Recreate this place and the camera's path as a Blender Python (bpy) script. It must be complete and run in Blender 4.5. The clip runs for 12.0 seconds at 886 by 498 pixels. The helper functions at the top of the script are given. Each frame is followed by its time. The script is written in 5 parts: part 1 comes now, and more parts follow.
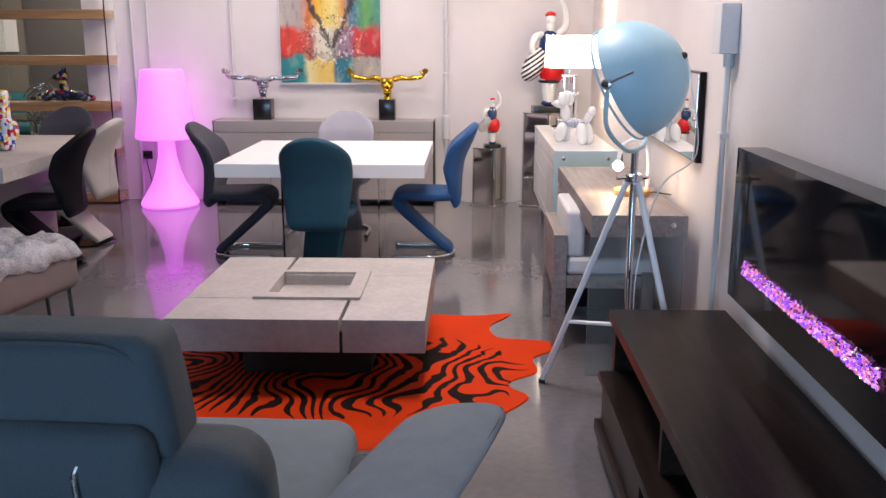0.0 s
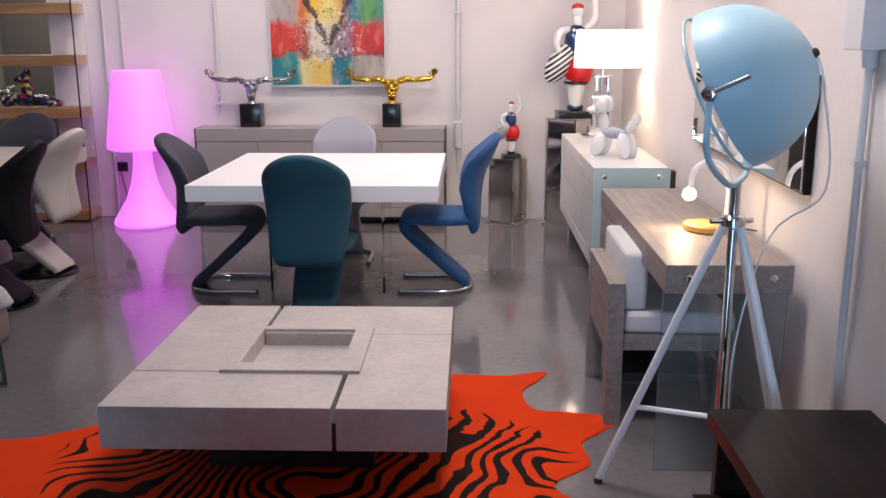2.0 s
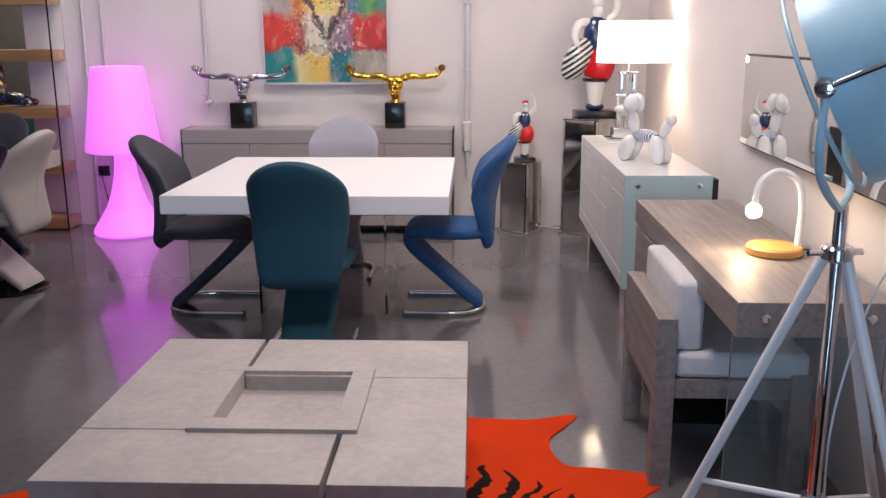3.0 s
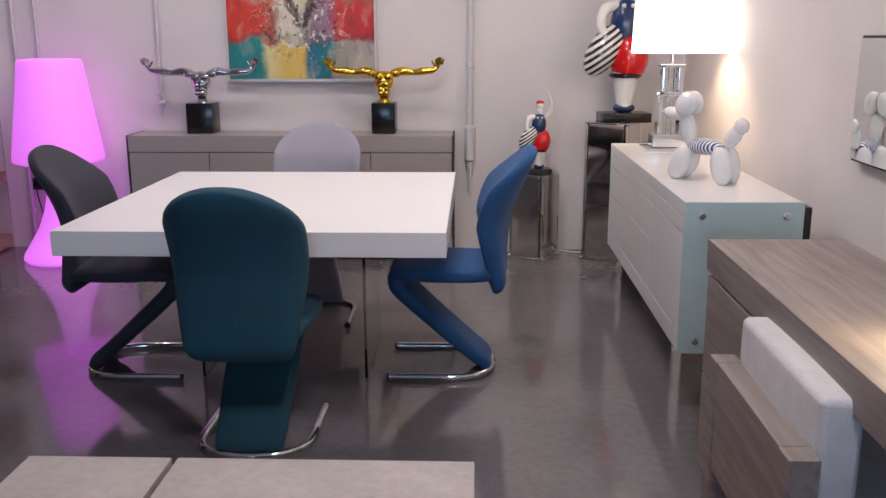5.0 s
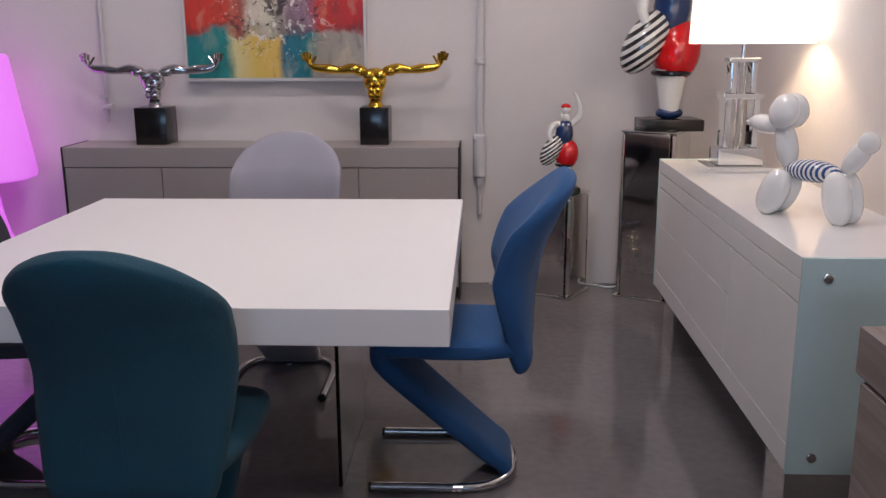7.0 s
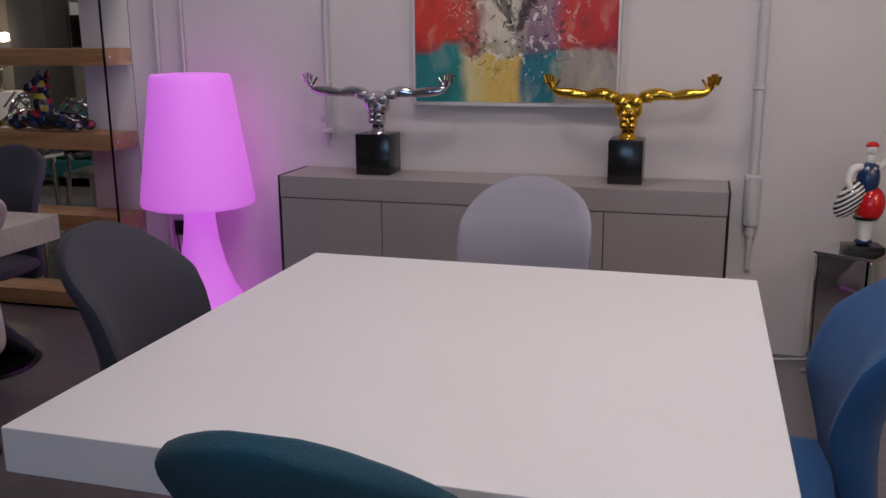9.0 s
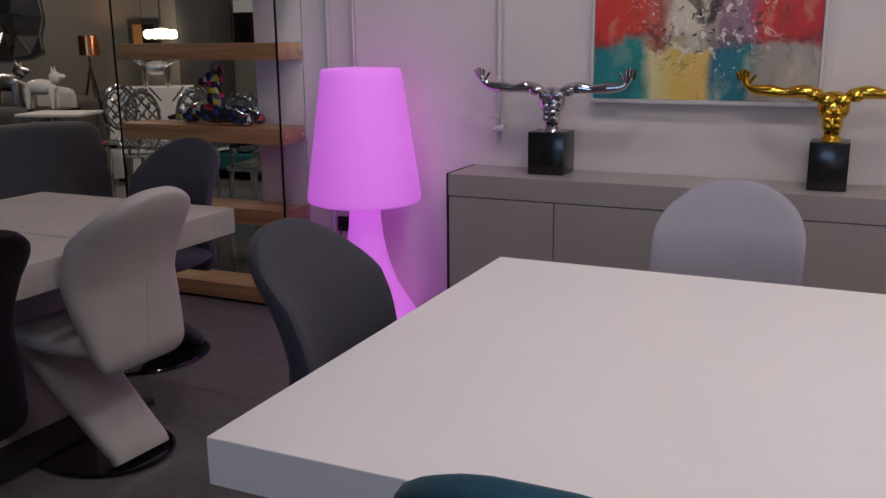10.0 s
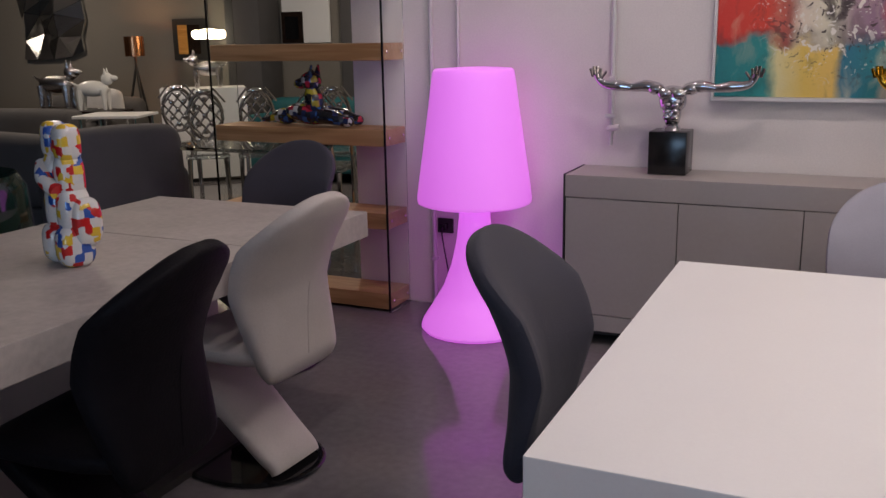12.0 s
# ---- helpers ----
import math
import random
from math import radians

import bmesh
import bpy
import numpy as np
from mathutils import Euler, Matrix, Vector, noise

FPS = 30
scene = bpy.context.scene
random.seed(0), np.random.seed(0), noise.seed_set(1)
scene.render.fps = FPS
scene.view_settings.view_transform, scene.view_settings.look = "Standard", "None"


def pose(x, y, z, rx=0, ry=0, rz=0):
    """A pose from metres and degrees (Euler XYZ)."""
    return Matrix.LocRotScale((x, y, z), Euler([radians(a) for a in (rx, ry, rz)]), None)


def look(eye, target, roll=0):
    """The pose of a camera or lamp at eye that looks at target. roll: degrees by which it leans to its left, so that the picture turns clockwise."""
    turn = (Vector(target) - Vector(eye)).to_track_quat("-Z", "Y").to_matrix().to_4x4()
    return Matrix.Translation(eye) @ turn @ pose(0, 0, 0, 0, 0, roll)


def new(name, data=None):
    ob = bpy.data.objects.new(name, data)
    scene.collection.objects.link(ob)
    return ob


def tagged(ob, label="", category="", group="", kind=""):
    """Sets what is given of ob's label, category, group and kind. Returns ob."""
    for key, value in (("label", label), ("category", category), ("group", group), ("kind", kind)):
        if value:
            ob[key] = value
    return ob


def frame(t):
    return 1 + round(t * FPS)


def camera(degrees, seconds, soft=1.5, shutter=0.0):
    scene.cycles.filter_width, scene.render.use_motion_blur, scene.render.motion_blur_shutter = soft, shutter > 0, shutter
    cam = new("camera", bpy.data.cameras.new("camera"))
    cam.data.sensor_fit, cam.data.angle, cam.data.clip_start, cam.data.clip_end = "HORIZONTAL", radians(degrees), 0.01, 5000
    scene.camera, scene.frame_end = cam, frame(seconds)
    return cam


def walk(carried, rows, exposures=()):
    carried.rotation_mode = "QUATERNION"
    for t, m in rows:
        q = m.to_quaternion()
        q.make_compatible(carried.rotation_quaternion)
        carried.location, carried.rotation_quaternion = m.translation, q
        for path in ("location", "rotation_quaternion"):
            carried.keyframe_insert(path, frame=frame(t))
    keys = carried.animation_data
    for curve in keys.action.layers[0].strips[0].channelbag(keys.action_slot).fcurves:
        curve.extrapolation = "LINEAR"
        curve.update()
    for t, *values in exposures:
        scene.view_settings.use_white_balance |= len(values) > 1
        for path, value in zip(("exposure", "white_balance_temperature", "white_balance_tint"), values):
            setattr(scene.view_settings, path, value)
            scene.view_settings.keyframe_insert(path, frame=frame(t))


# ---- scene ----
cam = camera(52.6, 12.0)

PATH = [
    (0, (0.5, -0.278, 1.535), (0.443, 1.669, 1.079), 0.0),
    (0.5, (0.485, -0.058, 1.546), (0.426, 1.887, 1.086), -0.1),
    (1, (0.472, 0.186, 1.53), (0.412, 2.132, 1.072), -0.1),
    (1.5, (0.447, 0.446, 1.525), (0.386, 2.392, 1.067), -0.2),
    (2, (0.394, 0.719, 1.519), (0.33, 2.665, 1.059), -0.2),
    (2.5, (0.357, 1.017, 1.498), (0.29, 2.961, 1.036), -0.3),
    (3, (0.334, 1.312, 1.473), (0.265, 3.257, 1.012), -0.2),
    (5, (0.314, 2.45, 1.395), (0.242, 4.395, 0.934), -0.2),
    (5.5, (0.323, 2.743, 1.339), (0.248, 4.687, 0.878), -0.3),
    (6, (0.313, 3.017, 1.305), (0.238, 4.961, 0.845), -0.3),
    (6.5, (0.296, 3.256, 1.31), (0.216, 5.201, 0.85), -0.3),
    (8.5, (0.165, 4.052, 1.457), (-0.051, 5.985, 0.99), -0.5),
    (9, (0.043, 4.16, 1.429), (-0.496, 6.03, 0.97), -0.4),
    (9.5, (-0.06, 4.233, 1.416), (-0.872, 6.001, 0.956), -0.5),
    (10, (-0.183, 4.269, 1.408), (-0.996, 6.038, 0.948), -0.5),
    (10.5, (-0.304, 4.274, 1.413), (-1.118, 6.041, 0.951), -0.6),
    (11, (-0.416, 4.249, 1.421), (-1.232, 6.015, 0.958), -0.7),
    (11.5, (-0.533, 4.194, 1.422), (-1.351, 5.959, 0.958), -0.8),
    (12, (-0.677, 4.105, 1.425), (-1.497, 5.869, 0.959), -1.0),
]
walk(cam, [(t, look(eye, target, roll)) for t, eye, target, roll in PATH],
     [(0, 0.2, 6500, 15), (1.5, 0.12, 6480, 15), (2.5, -0.03, 6450, 15), (5.0, -0.4, 6300, 14), (6.5, -0.64, 6250, 14), (8.5, -1.0, 6250, 15), (9.3, -1.08, 6250, 15), (10.3, -1.1, 6250, 15), (11.2, -1.05, 6400, 15), (12, -0.73, 6550, 14)])


# ---------- world and light ----------
world = bpy.data.worlds.new("world")
scene.world = world
world.use_nodes = True
world.node_tree.nodes["Background"].inputs[0].default_value = (0.6, 0.65, 0.8, 1)
world.node_tree.nodes["Background"].inputs[1].default_value = 0.02


def lamp(name, kind, at, power, colour, size=0.3, target=None, spot=None):
    d = bpy.data.lights.new(name, kind)
    d.energy, d.color = power, colour
    if kind == "AREA":
        d.shape, d.size, d.size_y = "RECTANGLE", size, size
    else:
        d.shadow_soft_size = size
    if spot:
        d.spot_size, d.spot_blend = radians(spot), 0.6
    ob = new(name, d)
    ob.matrix_world = look(at, target or (at[0], at[1] + 0.001, 0))
    return ob


CEIL = 3.0
# unseen overhead panels, added as general light for the front room
PANELS = [(0.0, 5.9), (0.5, 3.6), (0.4, 7.0)]
SPOTS = [(-2.2, 7.3), (-1.02, 7.3)]
for (px, py), watts, tone in zip(PANELS, (33, 38, 11), ((1.0, 0.91, 0.88), (1.0, 0.91, 0.88), (1.0, 0.89, 0.84))):
    lamp("added_panel_light", "AREA", (px, py, CEIL - 0.06), watts, tone, 0.5)
for px, py in SPOTS:
    lamp("track_light", "AREA", (px, py, CEIL - 0.2), 12, (1.0, 0.90, 0.86), 0.09)
# cool lamp added behind the camera for bluish light on front faces
day = lamp("assumed_daylight", "AREA", (-0.9, -3.96, 1.35), 165, (0.42, 0.68, 1.0), 2.0, (-0.9, 0, 1.30))
day.data.size, day.data.size_y = 3.0, 1.9
# added warm fill for the rear showroom, no such lamps known there
for px, py in [(-6.4, 9.6), (-4.5, 11.4), (-9.5, 11.0)]:
    lamp("far_fill_light", "AREA", (px, py, CEIL - 0.06), 44, (1.0, 0.86, 0.68), 0.4)


# ---------- materials ----------
def socket(node, name, value):
    if name in node.inputs:
        node.inputs[name].default_value = value


def mat(name, colour, rough=0.5, metal=0.0, var=0.12, scale=6.0, bump=0.1, fine=60.0, coat=0.0, trans=0.0, emit=0.0, emit_colour=None, ior=1.5, sheen=0.0):
    """A base colour broken up by noise at two scales, with fine relief."""
    m = bpy.data.materials.new(name)
    m.use_nodes = True
    nt = m.node_tree
    b = nt.nodes["Principled BSDF"]
    socket(b, "Metallic", metal)
    socket(b, "IOR", ior)
    socket(b, "Coat Weight", coat)
    socket(b, "Coat Roughness", 0.08)
    socket(b, "Transmission Weight", trans)
    socket(b, "Sheen Weight", sheen)
    if emit:
        socket(b, "Emission Color", (*(emit_colour or colour), 1))
        socket(b, "Emission Strength", emit)
    tc = nt.nodes.new("ShaderNodeTexCoord")
    n1, n2 = nt.nodes.new("ShaderNodeTexNoise"), nt.nodes.new("ShaderNodeTexNoise")
    for n, s in ((n1, scale), (n2, fine)):
        n.inputs["Scale"].default_value = s
        n.inputs["Detail"].default_value = 5
        nt.links.new(tc.outputs["Object"], n.inputs["Vector"])
    mix = nt.nodes.new("ShaderNodeMath")
    mix.operation = "MULTIPLY_ADD"
    nt.links.new(n2.outputs["Fac"], mix.inputs[0])
    mix.inputs[1].default_value = 0.4
    half = nt.nodes.new("ShaderNodeMath")
    half.operation = "MULTIPLY"
    half.inputs[1].default_value = 0.6
    nt.links.new(n1.outputs["Fac"], half.inputs[0])
    nt.links.new(half.outputs[0], mix.inputs[2])
    ramp = nt.nodes.new("ShaderNodeValToRGB")
    ramp.color_ramp.elements[0].position, ramp.color_ramp.elements[1].position = 0.3, 0.7
    ramp.color_ramp.elements[0].color = (*[c * (1 - var) for c in colour], 1)
    ramp.color_ramp.elements[1].color = (*[min(1, c * (1 + var)) for c in colour], 1)
    nt.links.new(mix.outputs[0], ramp.inputs[0])
    nt.links.new(ramp.outputs[0], b.inputs["Base Color"])
    r = nt.nodes.new("ShaderNodeMapRange")
    r.inputs["To Min"].default_value, r.inputs["To Max"].default_value = rough * 0.8, min(1, rough * 1.25)
    nt.links.new(n1.outputs["Fac"], r.inputs["Value"])
    nt.links.new(r.outputs[0], b.inputs["Roughness"])
    if bump:
        bp = nt.nodes.new("ShaderNodeBump")
        bp.inputs["Strength"].default_value, bp.inputs["Distance"].default_value = bump, 0.004
        nt.links.new(n2.outputs["Fac"], bp.inputs["Height"])
        nt.links.new(bp.outputs[0], b.inputs["Normal"])
    return m


def wood(name, dark, light, axis=0, rough=0.45, scale=9.0, coat=0.0):
    m = mat(name, light, rough, coat=coat)
    nt = m.node_tree
    b = nt.nodes["Principled BSDF"]
    tc = nt.nodes.new("ShaderNodeTexCoord")
    mp = nt.nodes.new("ShaderNodeMapping")
    s = [scale * 2.2] * 3
    s[axis] = scale * 0.14
    mp.inputs["Scale"].default_value = s
    nt.links.new(tc.outputs["Object"], mp.inputs[0])
    n = nt.nodes.new("ShaderNodeTexNoise")
    n.inputs["Scale"].default_value, n.inputs["Detail"].default_value, n.inputs["Distortion"].default_value = 1.4, 8, 0.8
    nt.links.new(mp.outputs[0], n.inputs["Vector"])
    ramp = nt.nodes.new("ShaderNodeValToRGB")
    ramp.color_ramp.elements[0].position, ramp.color_ramp.elements[1].position = 0.36, 0.66
    ramp.color_ramp.elements[0].color, ramp.color_ramp.elements[1].color = (*dark, 1), (*light, 1)
    nt.links.new(n.outputs["Fac"], ramp.inputs[0])
    nt.links.new(ramp.outputs[0], b.inputs["Base Color"])
    return m


def stripes(name, a, b_, scale, axis="Z", turn=(0, 0, 0), rough=0.15):
    m = mat(name, a, rough, coat=0.5, bump=0)
    nt = m.node_tree
    tc = nt.nodes.new("ShaderNodeTexCoord")
    mp = nt.nodes.new("ShaderNodeMapping")
    mp.inputs["Rotation"].default_value = [radians(v) for v in turn]
    w = nt.nodes.new("ShaderNodeTexWave")
    w.bands_direction = axis
    w.inputs["Scale"].default_value = scale
    nt.links.new(tc.outputs["Object"], mp.inputs[0])
    nt.links.new(mp.outputs[0], w.inputs["Vector"])
    ramp = nt.nodes.new("ShaderNodeValToRGB")
    ramp.color_ramp.interpolation = "CONSTANT"
    ramp.color_ramp.elements[0].color, ramp.color_ramp.elements[1].color = (*a, 1), (*b_, 1)
    ramp.color_ramp.elements[1].position = 0.5
    nt.links.new(w.outputs["Fac"], ramp.inputs[0])
    nt.links.new(ramp.outputs[0], nt.nodes["Principled BSDF"].inputs["Base Color"])
    return m


def patches(name, scale, colours):
    """Lacquer in hard-edged patches of a few colours."""
    m = mat(name, (0.7, 0.7, 0.7), 0.15, coat=0.5, bump=0)
    nt = m.node_tree
    tc = nt.nodes.new("ShaderNodeTexCoord")
    v = nt.nodes.new("ShaderNodeTexVoronoi")
    v.distance = "CHEBYCHEV"
    v.inputs["Scale"].default_value = scale
    v.inputs["Randomness"].default_value = 0.6
    nt.links.new(tc.outputs["Object"], v.inputs["Vector"])
    ramp = nt.nodes.new("ShaderNodeValToRGB")
    ramp.color_ramp.interpolation = "CONSTANT"
    e = ramp.color_ramp.elements
    while len(e) < len(colours):
        e.new(0.5)
    for i, c in enumerate(colours):
        e[i].position, e[i].color = i / len(colours), (*c, 1)
    sep = nt.nodes.new("ShaderNodeSeparateColor")
    nt.links.new(v.outputs["Color"], sep.inputs[0])
    nt.links.new(sep.outputs[0], ramp.inputs[0])
    nt.links.new(ramp.outputs[0], nt.nodes["Principled BSDF"].inputs["Base Color"])
    return m


def hide(name):
    """Orange hide with wavy black stripes that fade out along the spine and rim."""
    m = mat(name, (0.66, 0.045, 0.004), 0.85, bump=0.6, fine=220)
    nt = m.node_tree
    b = nt.nodes["Principled BSDF"]
    socket(b, "Specular IOR Level", 0.1)
    base = b.inputs["Base Color"].links[0].from_socket
    tc = nt.nodes.new("ShaderNodeTexCoord")
    mp = nt.nodes.new("ShaderNodeMapping")
    mp.inputs["Rotation"].default_value = (0, 0, radians(14))
    nt.links.new(tc.outputs["Object"], mp.inputs[0])
    big = nt.nodes.new("ShaderNodeTexNoise")
    big.inputs["Scale"].default_value, big.inputs["Detail"].default_value = 1.9, 1
    nt.links.new(tc.outputs["Object"], big.inputs["Vector"])
    add = nt.nodes.new("ShaderNodeVectorMath")
    add.operation = "MULTIPLY_ADD"
    nt.links.new(big.outputs["Color"], add.inputs[0])
    add.inputs[1].default_value = (0.95, 0.95, 0)
    nt.links.new(mp.outputs[0], add.inputs[2])
    w = nt.nodes.new("ShaderNodeTexWave")
    w.inputs["Scale"].default_value, w.inputs["Distortion"].default_value = 4.3, 2.4
    w.inputs["Detail Scale"].default_value, w.inputs["Detail"].default_value = 2.2, 1
    nt.links.new(add.outputs[0], w.inputs["Vector"])
    fade = nt.nodes.new("ShaderNodeTexNoise")
    fade.inputs["Scale"].default_value = 3.1
    nt.links.new(tc.outputs["Object"], fade.inputs["Vector"])
    s = nt.nodes.new("ShaderNodeMath")
    s.operation = "MULTIPLY_ADD"
    nt.links.new(fade.outputs["Fac"], s.inputs[0])
    s.inputs[1].default_value = 0.55
    nt.links.new(w.outputs["Fac"], s.inputs[2])
    off = nt.nodes.new("ShaderNodeMapping")
    off.inputs["Location"].default_value = (0.18, -3.72, 0)
    off.inputs["Scale"].default_value = (1.0, 1.0, 1.0)
    nt.links.new(tc.outputs["Object"], off.inputs[0])
    sq = nt.nodes.new("ShaderNodeVectorMath")
    sq.operation = "MULTIPLY"
    sq.inputs[1].default_value = (1.02, 1.75, 0)
    nt.links.new(off.outputs[0], sq.inputs[0])
    ln = nt.nodes.new("ShaderNodeVectorMath")
    ln.operation = "LENGTH"
    nt.links.new(sq.outputs[0], ln.inputs[0])
    far = nt.nodes.new("ShaderNodeMapRange")
    far.inputs["From Min"].default_value, far.inputs["From Max"].default_value = 0.82, 1.22
    nt.links.new(ln.outputs["Value"], far.inputs["Value"])
    plain = nt.nodes.new("ShaderNodeMath")
    nt.links.new(s.outputs[0], plain.inputs[0])
    nt.links.new(far.outputs[0], plain.inputs[1])
    s = plain
    ramp = nt.nodes.new("ShaderNodeValToRGB")
    ramp.color_ramp.elements[0].position, ramp.color_ramp.elements[1].position = 0.72, 0.77
    nt.links.new(s.outputs[0], ramp.inputs[0])
    mx = nt.nodes.new("ShaderNodeMix")
    mx.data_type = "RGBA"
    mx.inputs[6].default_value = (0.014, 0.008, 0.007, 1)
    nt.links.new(ramp.outputs[0], mx.inputs[0])
    nt.links.new(base, mx.inputs[7])
    nt.links.new(mx.outputs[2], b.inputs["Base Color"])
    return m


def canvas(name):
    """Abstract painting: teal, yellow and beige fields under a red and green burst with dark strokes and white blossoms."""
    m = mat(name, (0.5, 0.5, 0.5), 0.5, bump=0.5, fine=45)
    nt = m.node_tree
    b = nt.nodes["Principled BSDF"]
    tc = nt.nodes.new("ShaderNodeTexCoord")
    nz = nt.nodes.new("ShaderNodeTexNoise")
    nz.inputs["Scale"].default_value, nz.inputs["Detail"].default_value = 7, 6
    nt.links.new(tc.outputs["Object"], nz.inputs["Vector"])
    ad = nt.nodes.new("ShaderNodeVectorMath")
    ad.operation = "MULTIPLY_ADD"
    nt.links.new(nz.outputs["Color"], ad.inputs[0])
    ad.inputs[1].default_value = (0.10, 0, 0.20)
    nt.links.new(tc.outputs["Object"], ad.inputs[2])
    sep = nt.nodes.new("ShaderNodeSeparateXYZ")
    nt.links.new(ad.outputs[0], sep.inputs[0])

    def ramp_of(out, lo, hi, stops):
        mr = nt.nodes.new("ShaderNodeMapRange")
        mr.inputs["From Min"].default_value, mr.inputs["From Max"].default_value = lo, hi
        nt.links.new(out, mr.inputs["Value"])
        r = nt.nodes.new("ShaderNodeValToRGB")
        e = r.color_ramp.elements
        while len(e) < len(stops):
            e.new(0.5)
        for i, (p, c) in enumerate(stops):
            e[i].position, e[i].color = p, (*c, 1)
        nt.links.new(mr.outputs[0], r.inputs[0])
        return r.outputs[0]

    def mixed(fac, a, c):
        mx = nt.nodes.new("ShaderNodeMix")
        mx.data_type = "RGBA"
        nt.links.new(fac, mx.inputs[0])
        for v, s in ((a, 6), (c, 7)):
            if isinstance(v, tuple):
                mx.inputs[s].default_value = (*v, 1)
            else:
                nt.links.new(v, mx.inputs[s])
        return mx.outputs[2]

    teal, yellow, red, beige = (0.015, 0.20, 0.22), (0.72, 0.50, 0.10), (0.62, 0.04, 0.025), (0.34, 0.30, 0.25)
    low = ramp_of(sep.outputs["X"], -0.42, 0.54, [(0.0, teal), (0.22, (0.02, 0.25, 0.24)), (0.27, (0.70, 0.62, 0.30)), (0.38, yellow), (0.5, (0.75, 0.5, 0.12)), (0.54, (0.02, 0.16, 0.24)), (0.68, teal), (0.72, beige), (1.0, (0.40, 0.37, 0.33))])
    band = ramp_of(sep.outputs["X"], -0.42, 0.54, [(0.0, red), (0.22, (0.66, 0.06, 0.03)), (0.30, (0.45, 0.12, 0.08)), (0.36, (0.70, 0.60, 0.48)), (0.48, (0.66, 0.62, 0.46)), (0.58, (0.34, 0.22, 0.26)), (0.68, (0.26, 0.14, 0.22)), (0.74, red), (1.0, (0.5, 0.02, 0.03))])
    top = ramp_of(sep.outputs["X"], -0.42, 0.54, [(0.0, (0.44, 0.40, 0.36)), (0.20, (0.40, 0.33, 0.30)), (0.28, (0.62, 0.14, 0.03)), (0.38, (0.78, 0.46, 0.03)), (0.52, (0.76, 0.66, 0.22)), (0.62, (0.62, 0.26, 0.05)), (0.70, (0.03, 0.15, 0.26)), (0.84, (0.12, 0.34, 0.08)), (1.0, (0.04, 0.22, 0.24))])
    f1 = ramp_of(sep.outputs["Z"], 0.0, 1.1, [(0.0, (0, 0, 0)), (0.31, (0, 0, 0)), (0.34, (1, 1, 1))])
    f2 = ramp_of(sep.outputs["Z"], 0.0, 1.1, [(0.0, (0, 0, 0)), (0.53, (0, 0, 0)), (0.60, (1, 1, 1))])
    col = mixed(f2, mixed(f1, low, band), top)

    def calc(op, a, b, c=None):
        n = nt.nodes.new("ShaderNodeMath")
        n.operation = op
        for k, v in enumerate((a, b, c)):
            if isinstance(v, (int, float)):
                n.inputs[k].default_value = v
            elif v is not None:
                nt.links.new(v, n.inputs[k])
        return n.outputs[0]

    # two dark strokes that fan out upwards, and a third low one across the red
    across = calc("ABSOLUTE", calc("SUBTRACT", sep.outputs["X"], 0.06), 0)
    slant = calc("MULTIPLY_ADD", sep.outputs["Z"], -0.46, 0.20)
    gap = calc("ABSOLUTE", calc("ADD", across, slant), 0)
    st = nt.nodes.new("ShaderNodeTexNoise")
    st.inputs["Scale"].default_value, st.inputs["Detail"].default_value, st.inputs["Distortion"].default_value = 11, 5, 1.0
    nt.links.new(tc.outputs["Object"], st.inputs["Vector"])
    ragged = calc("MULTIPLY_ADD", st.outputs["Fac"], 0.10, calc("SUBTRACT", gap, 0.05))
    dark = ramp_of(ragged, 0.0, 0.1, [(0.0, (0.95, 0.95, 0.95)), (0.18, (0.85, 0.85, 0.85)), (0.36, (0, 0, 0))])
    gate = ramp_of(sep.outputs["Z"], 0.0, 1.1, [(0.0, (0, 0, 0)), (0.36, (0, 0, 0)), (0.42, (1, 1, 1))])
    low_band = ramp_of(sep.outputs["Z"], 0.0, 1.1, [(0.0, (0, 0, 0)), (0.315, (0, 0, 0)), (0.335, (0.75, 0.75, 0.75)), (0.36, (0, 0, 0))])
    col = mixed(calc("MAXIMUM", calc("MULTIPLY", dark, gate), calc("MULTIPLY", low_band, st.outputs["Fac"])), col, (0.035, 0.018, 0.022))
    vo = nt.nodes.new("ShaderNodeTexVoronoi")
    vo.inputs["Scale"].default_value = 17
    nt.links.new(ad.outputs[0], vo.inputs["Vector"])
    dots = ramp_of(vo.outputs["Distance"], 0.0, 1.0, [(0.0, (1, 1, 1)), (0.16, (1, 1, 1)), (0.2, (0, 0, 0))])
    mid = nt.nodes.new("ShaderNodeVectorMath")
    mid.operation = "DISTANCE"
    nt.links.new(ad.outputs[0], mid.inputs[0])
    mid.inputs[1].default_value = (0.06, 0, 0.50)
    near = ramp_of(mid.outputs["Value"], 0.0, 1.0, [(0.0, (1, 1, 1)), (0.16, (0.8, 0.8, 0.8)), (0.24, (0, 0, 0))])
    mul2 = nt.nodes.new("ShaderNodeMath")
    mul2.operation = "MULTIPLY"
    nt.links.new(dots, mul2.inputs[0])
    nt.links.new(near, mul2.inputs[1])
    # brush strokes: long streaks of lighter and darker paint
    brush = nt.nodes.new("ShaderNodeMapping")
    brush.inputs["Scale"].default_value = (13, 1, 5)
    brush.inputs["Rotation"].default_value = (0, radians(14), 0)
    nt.links.new(ad.outputs[0], brush.inputs[0])
    hair = nt.nodes.new("ShaderNodeTexNoise")
    hair.inputs["Scale"].default_value, hair.inputs["Detail"].default_value, hair.inputs["Distortion"].default_value = 1.0, 8, 0.3
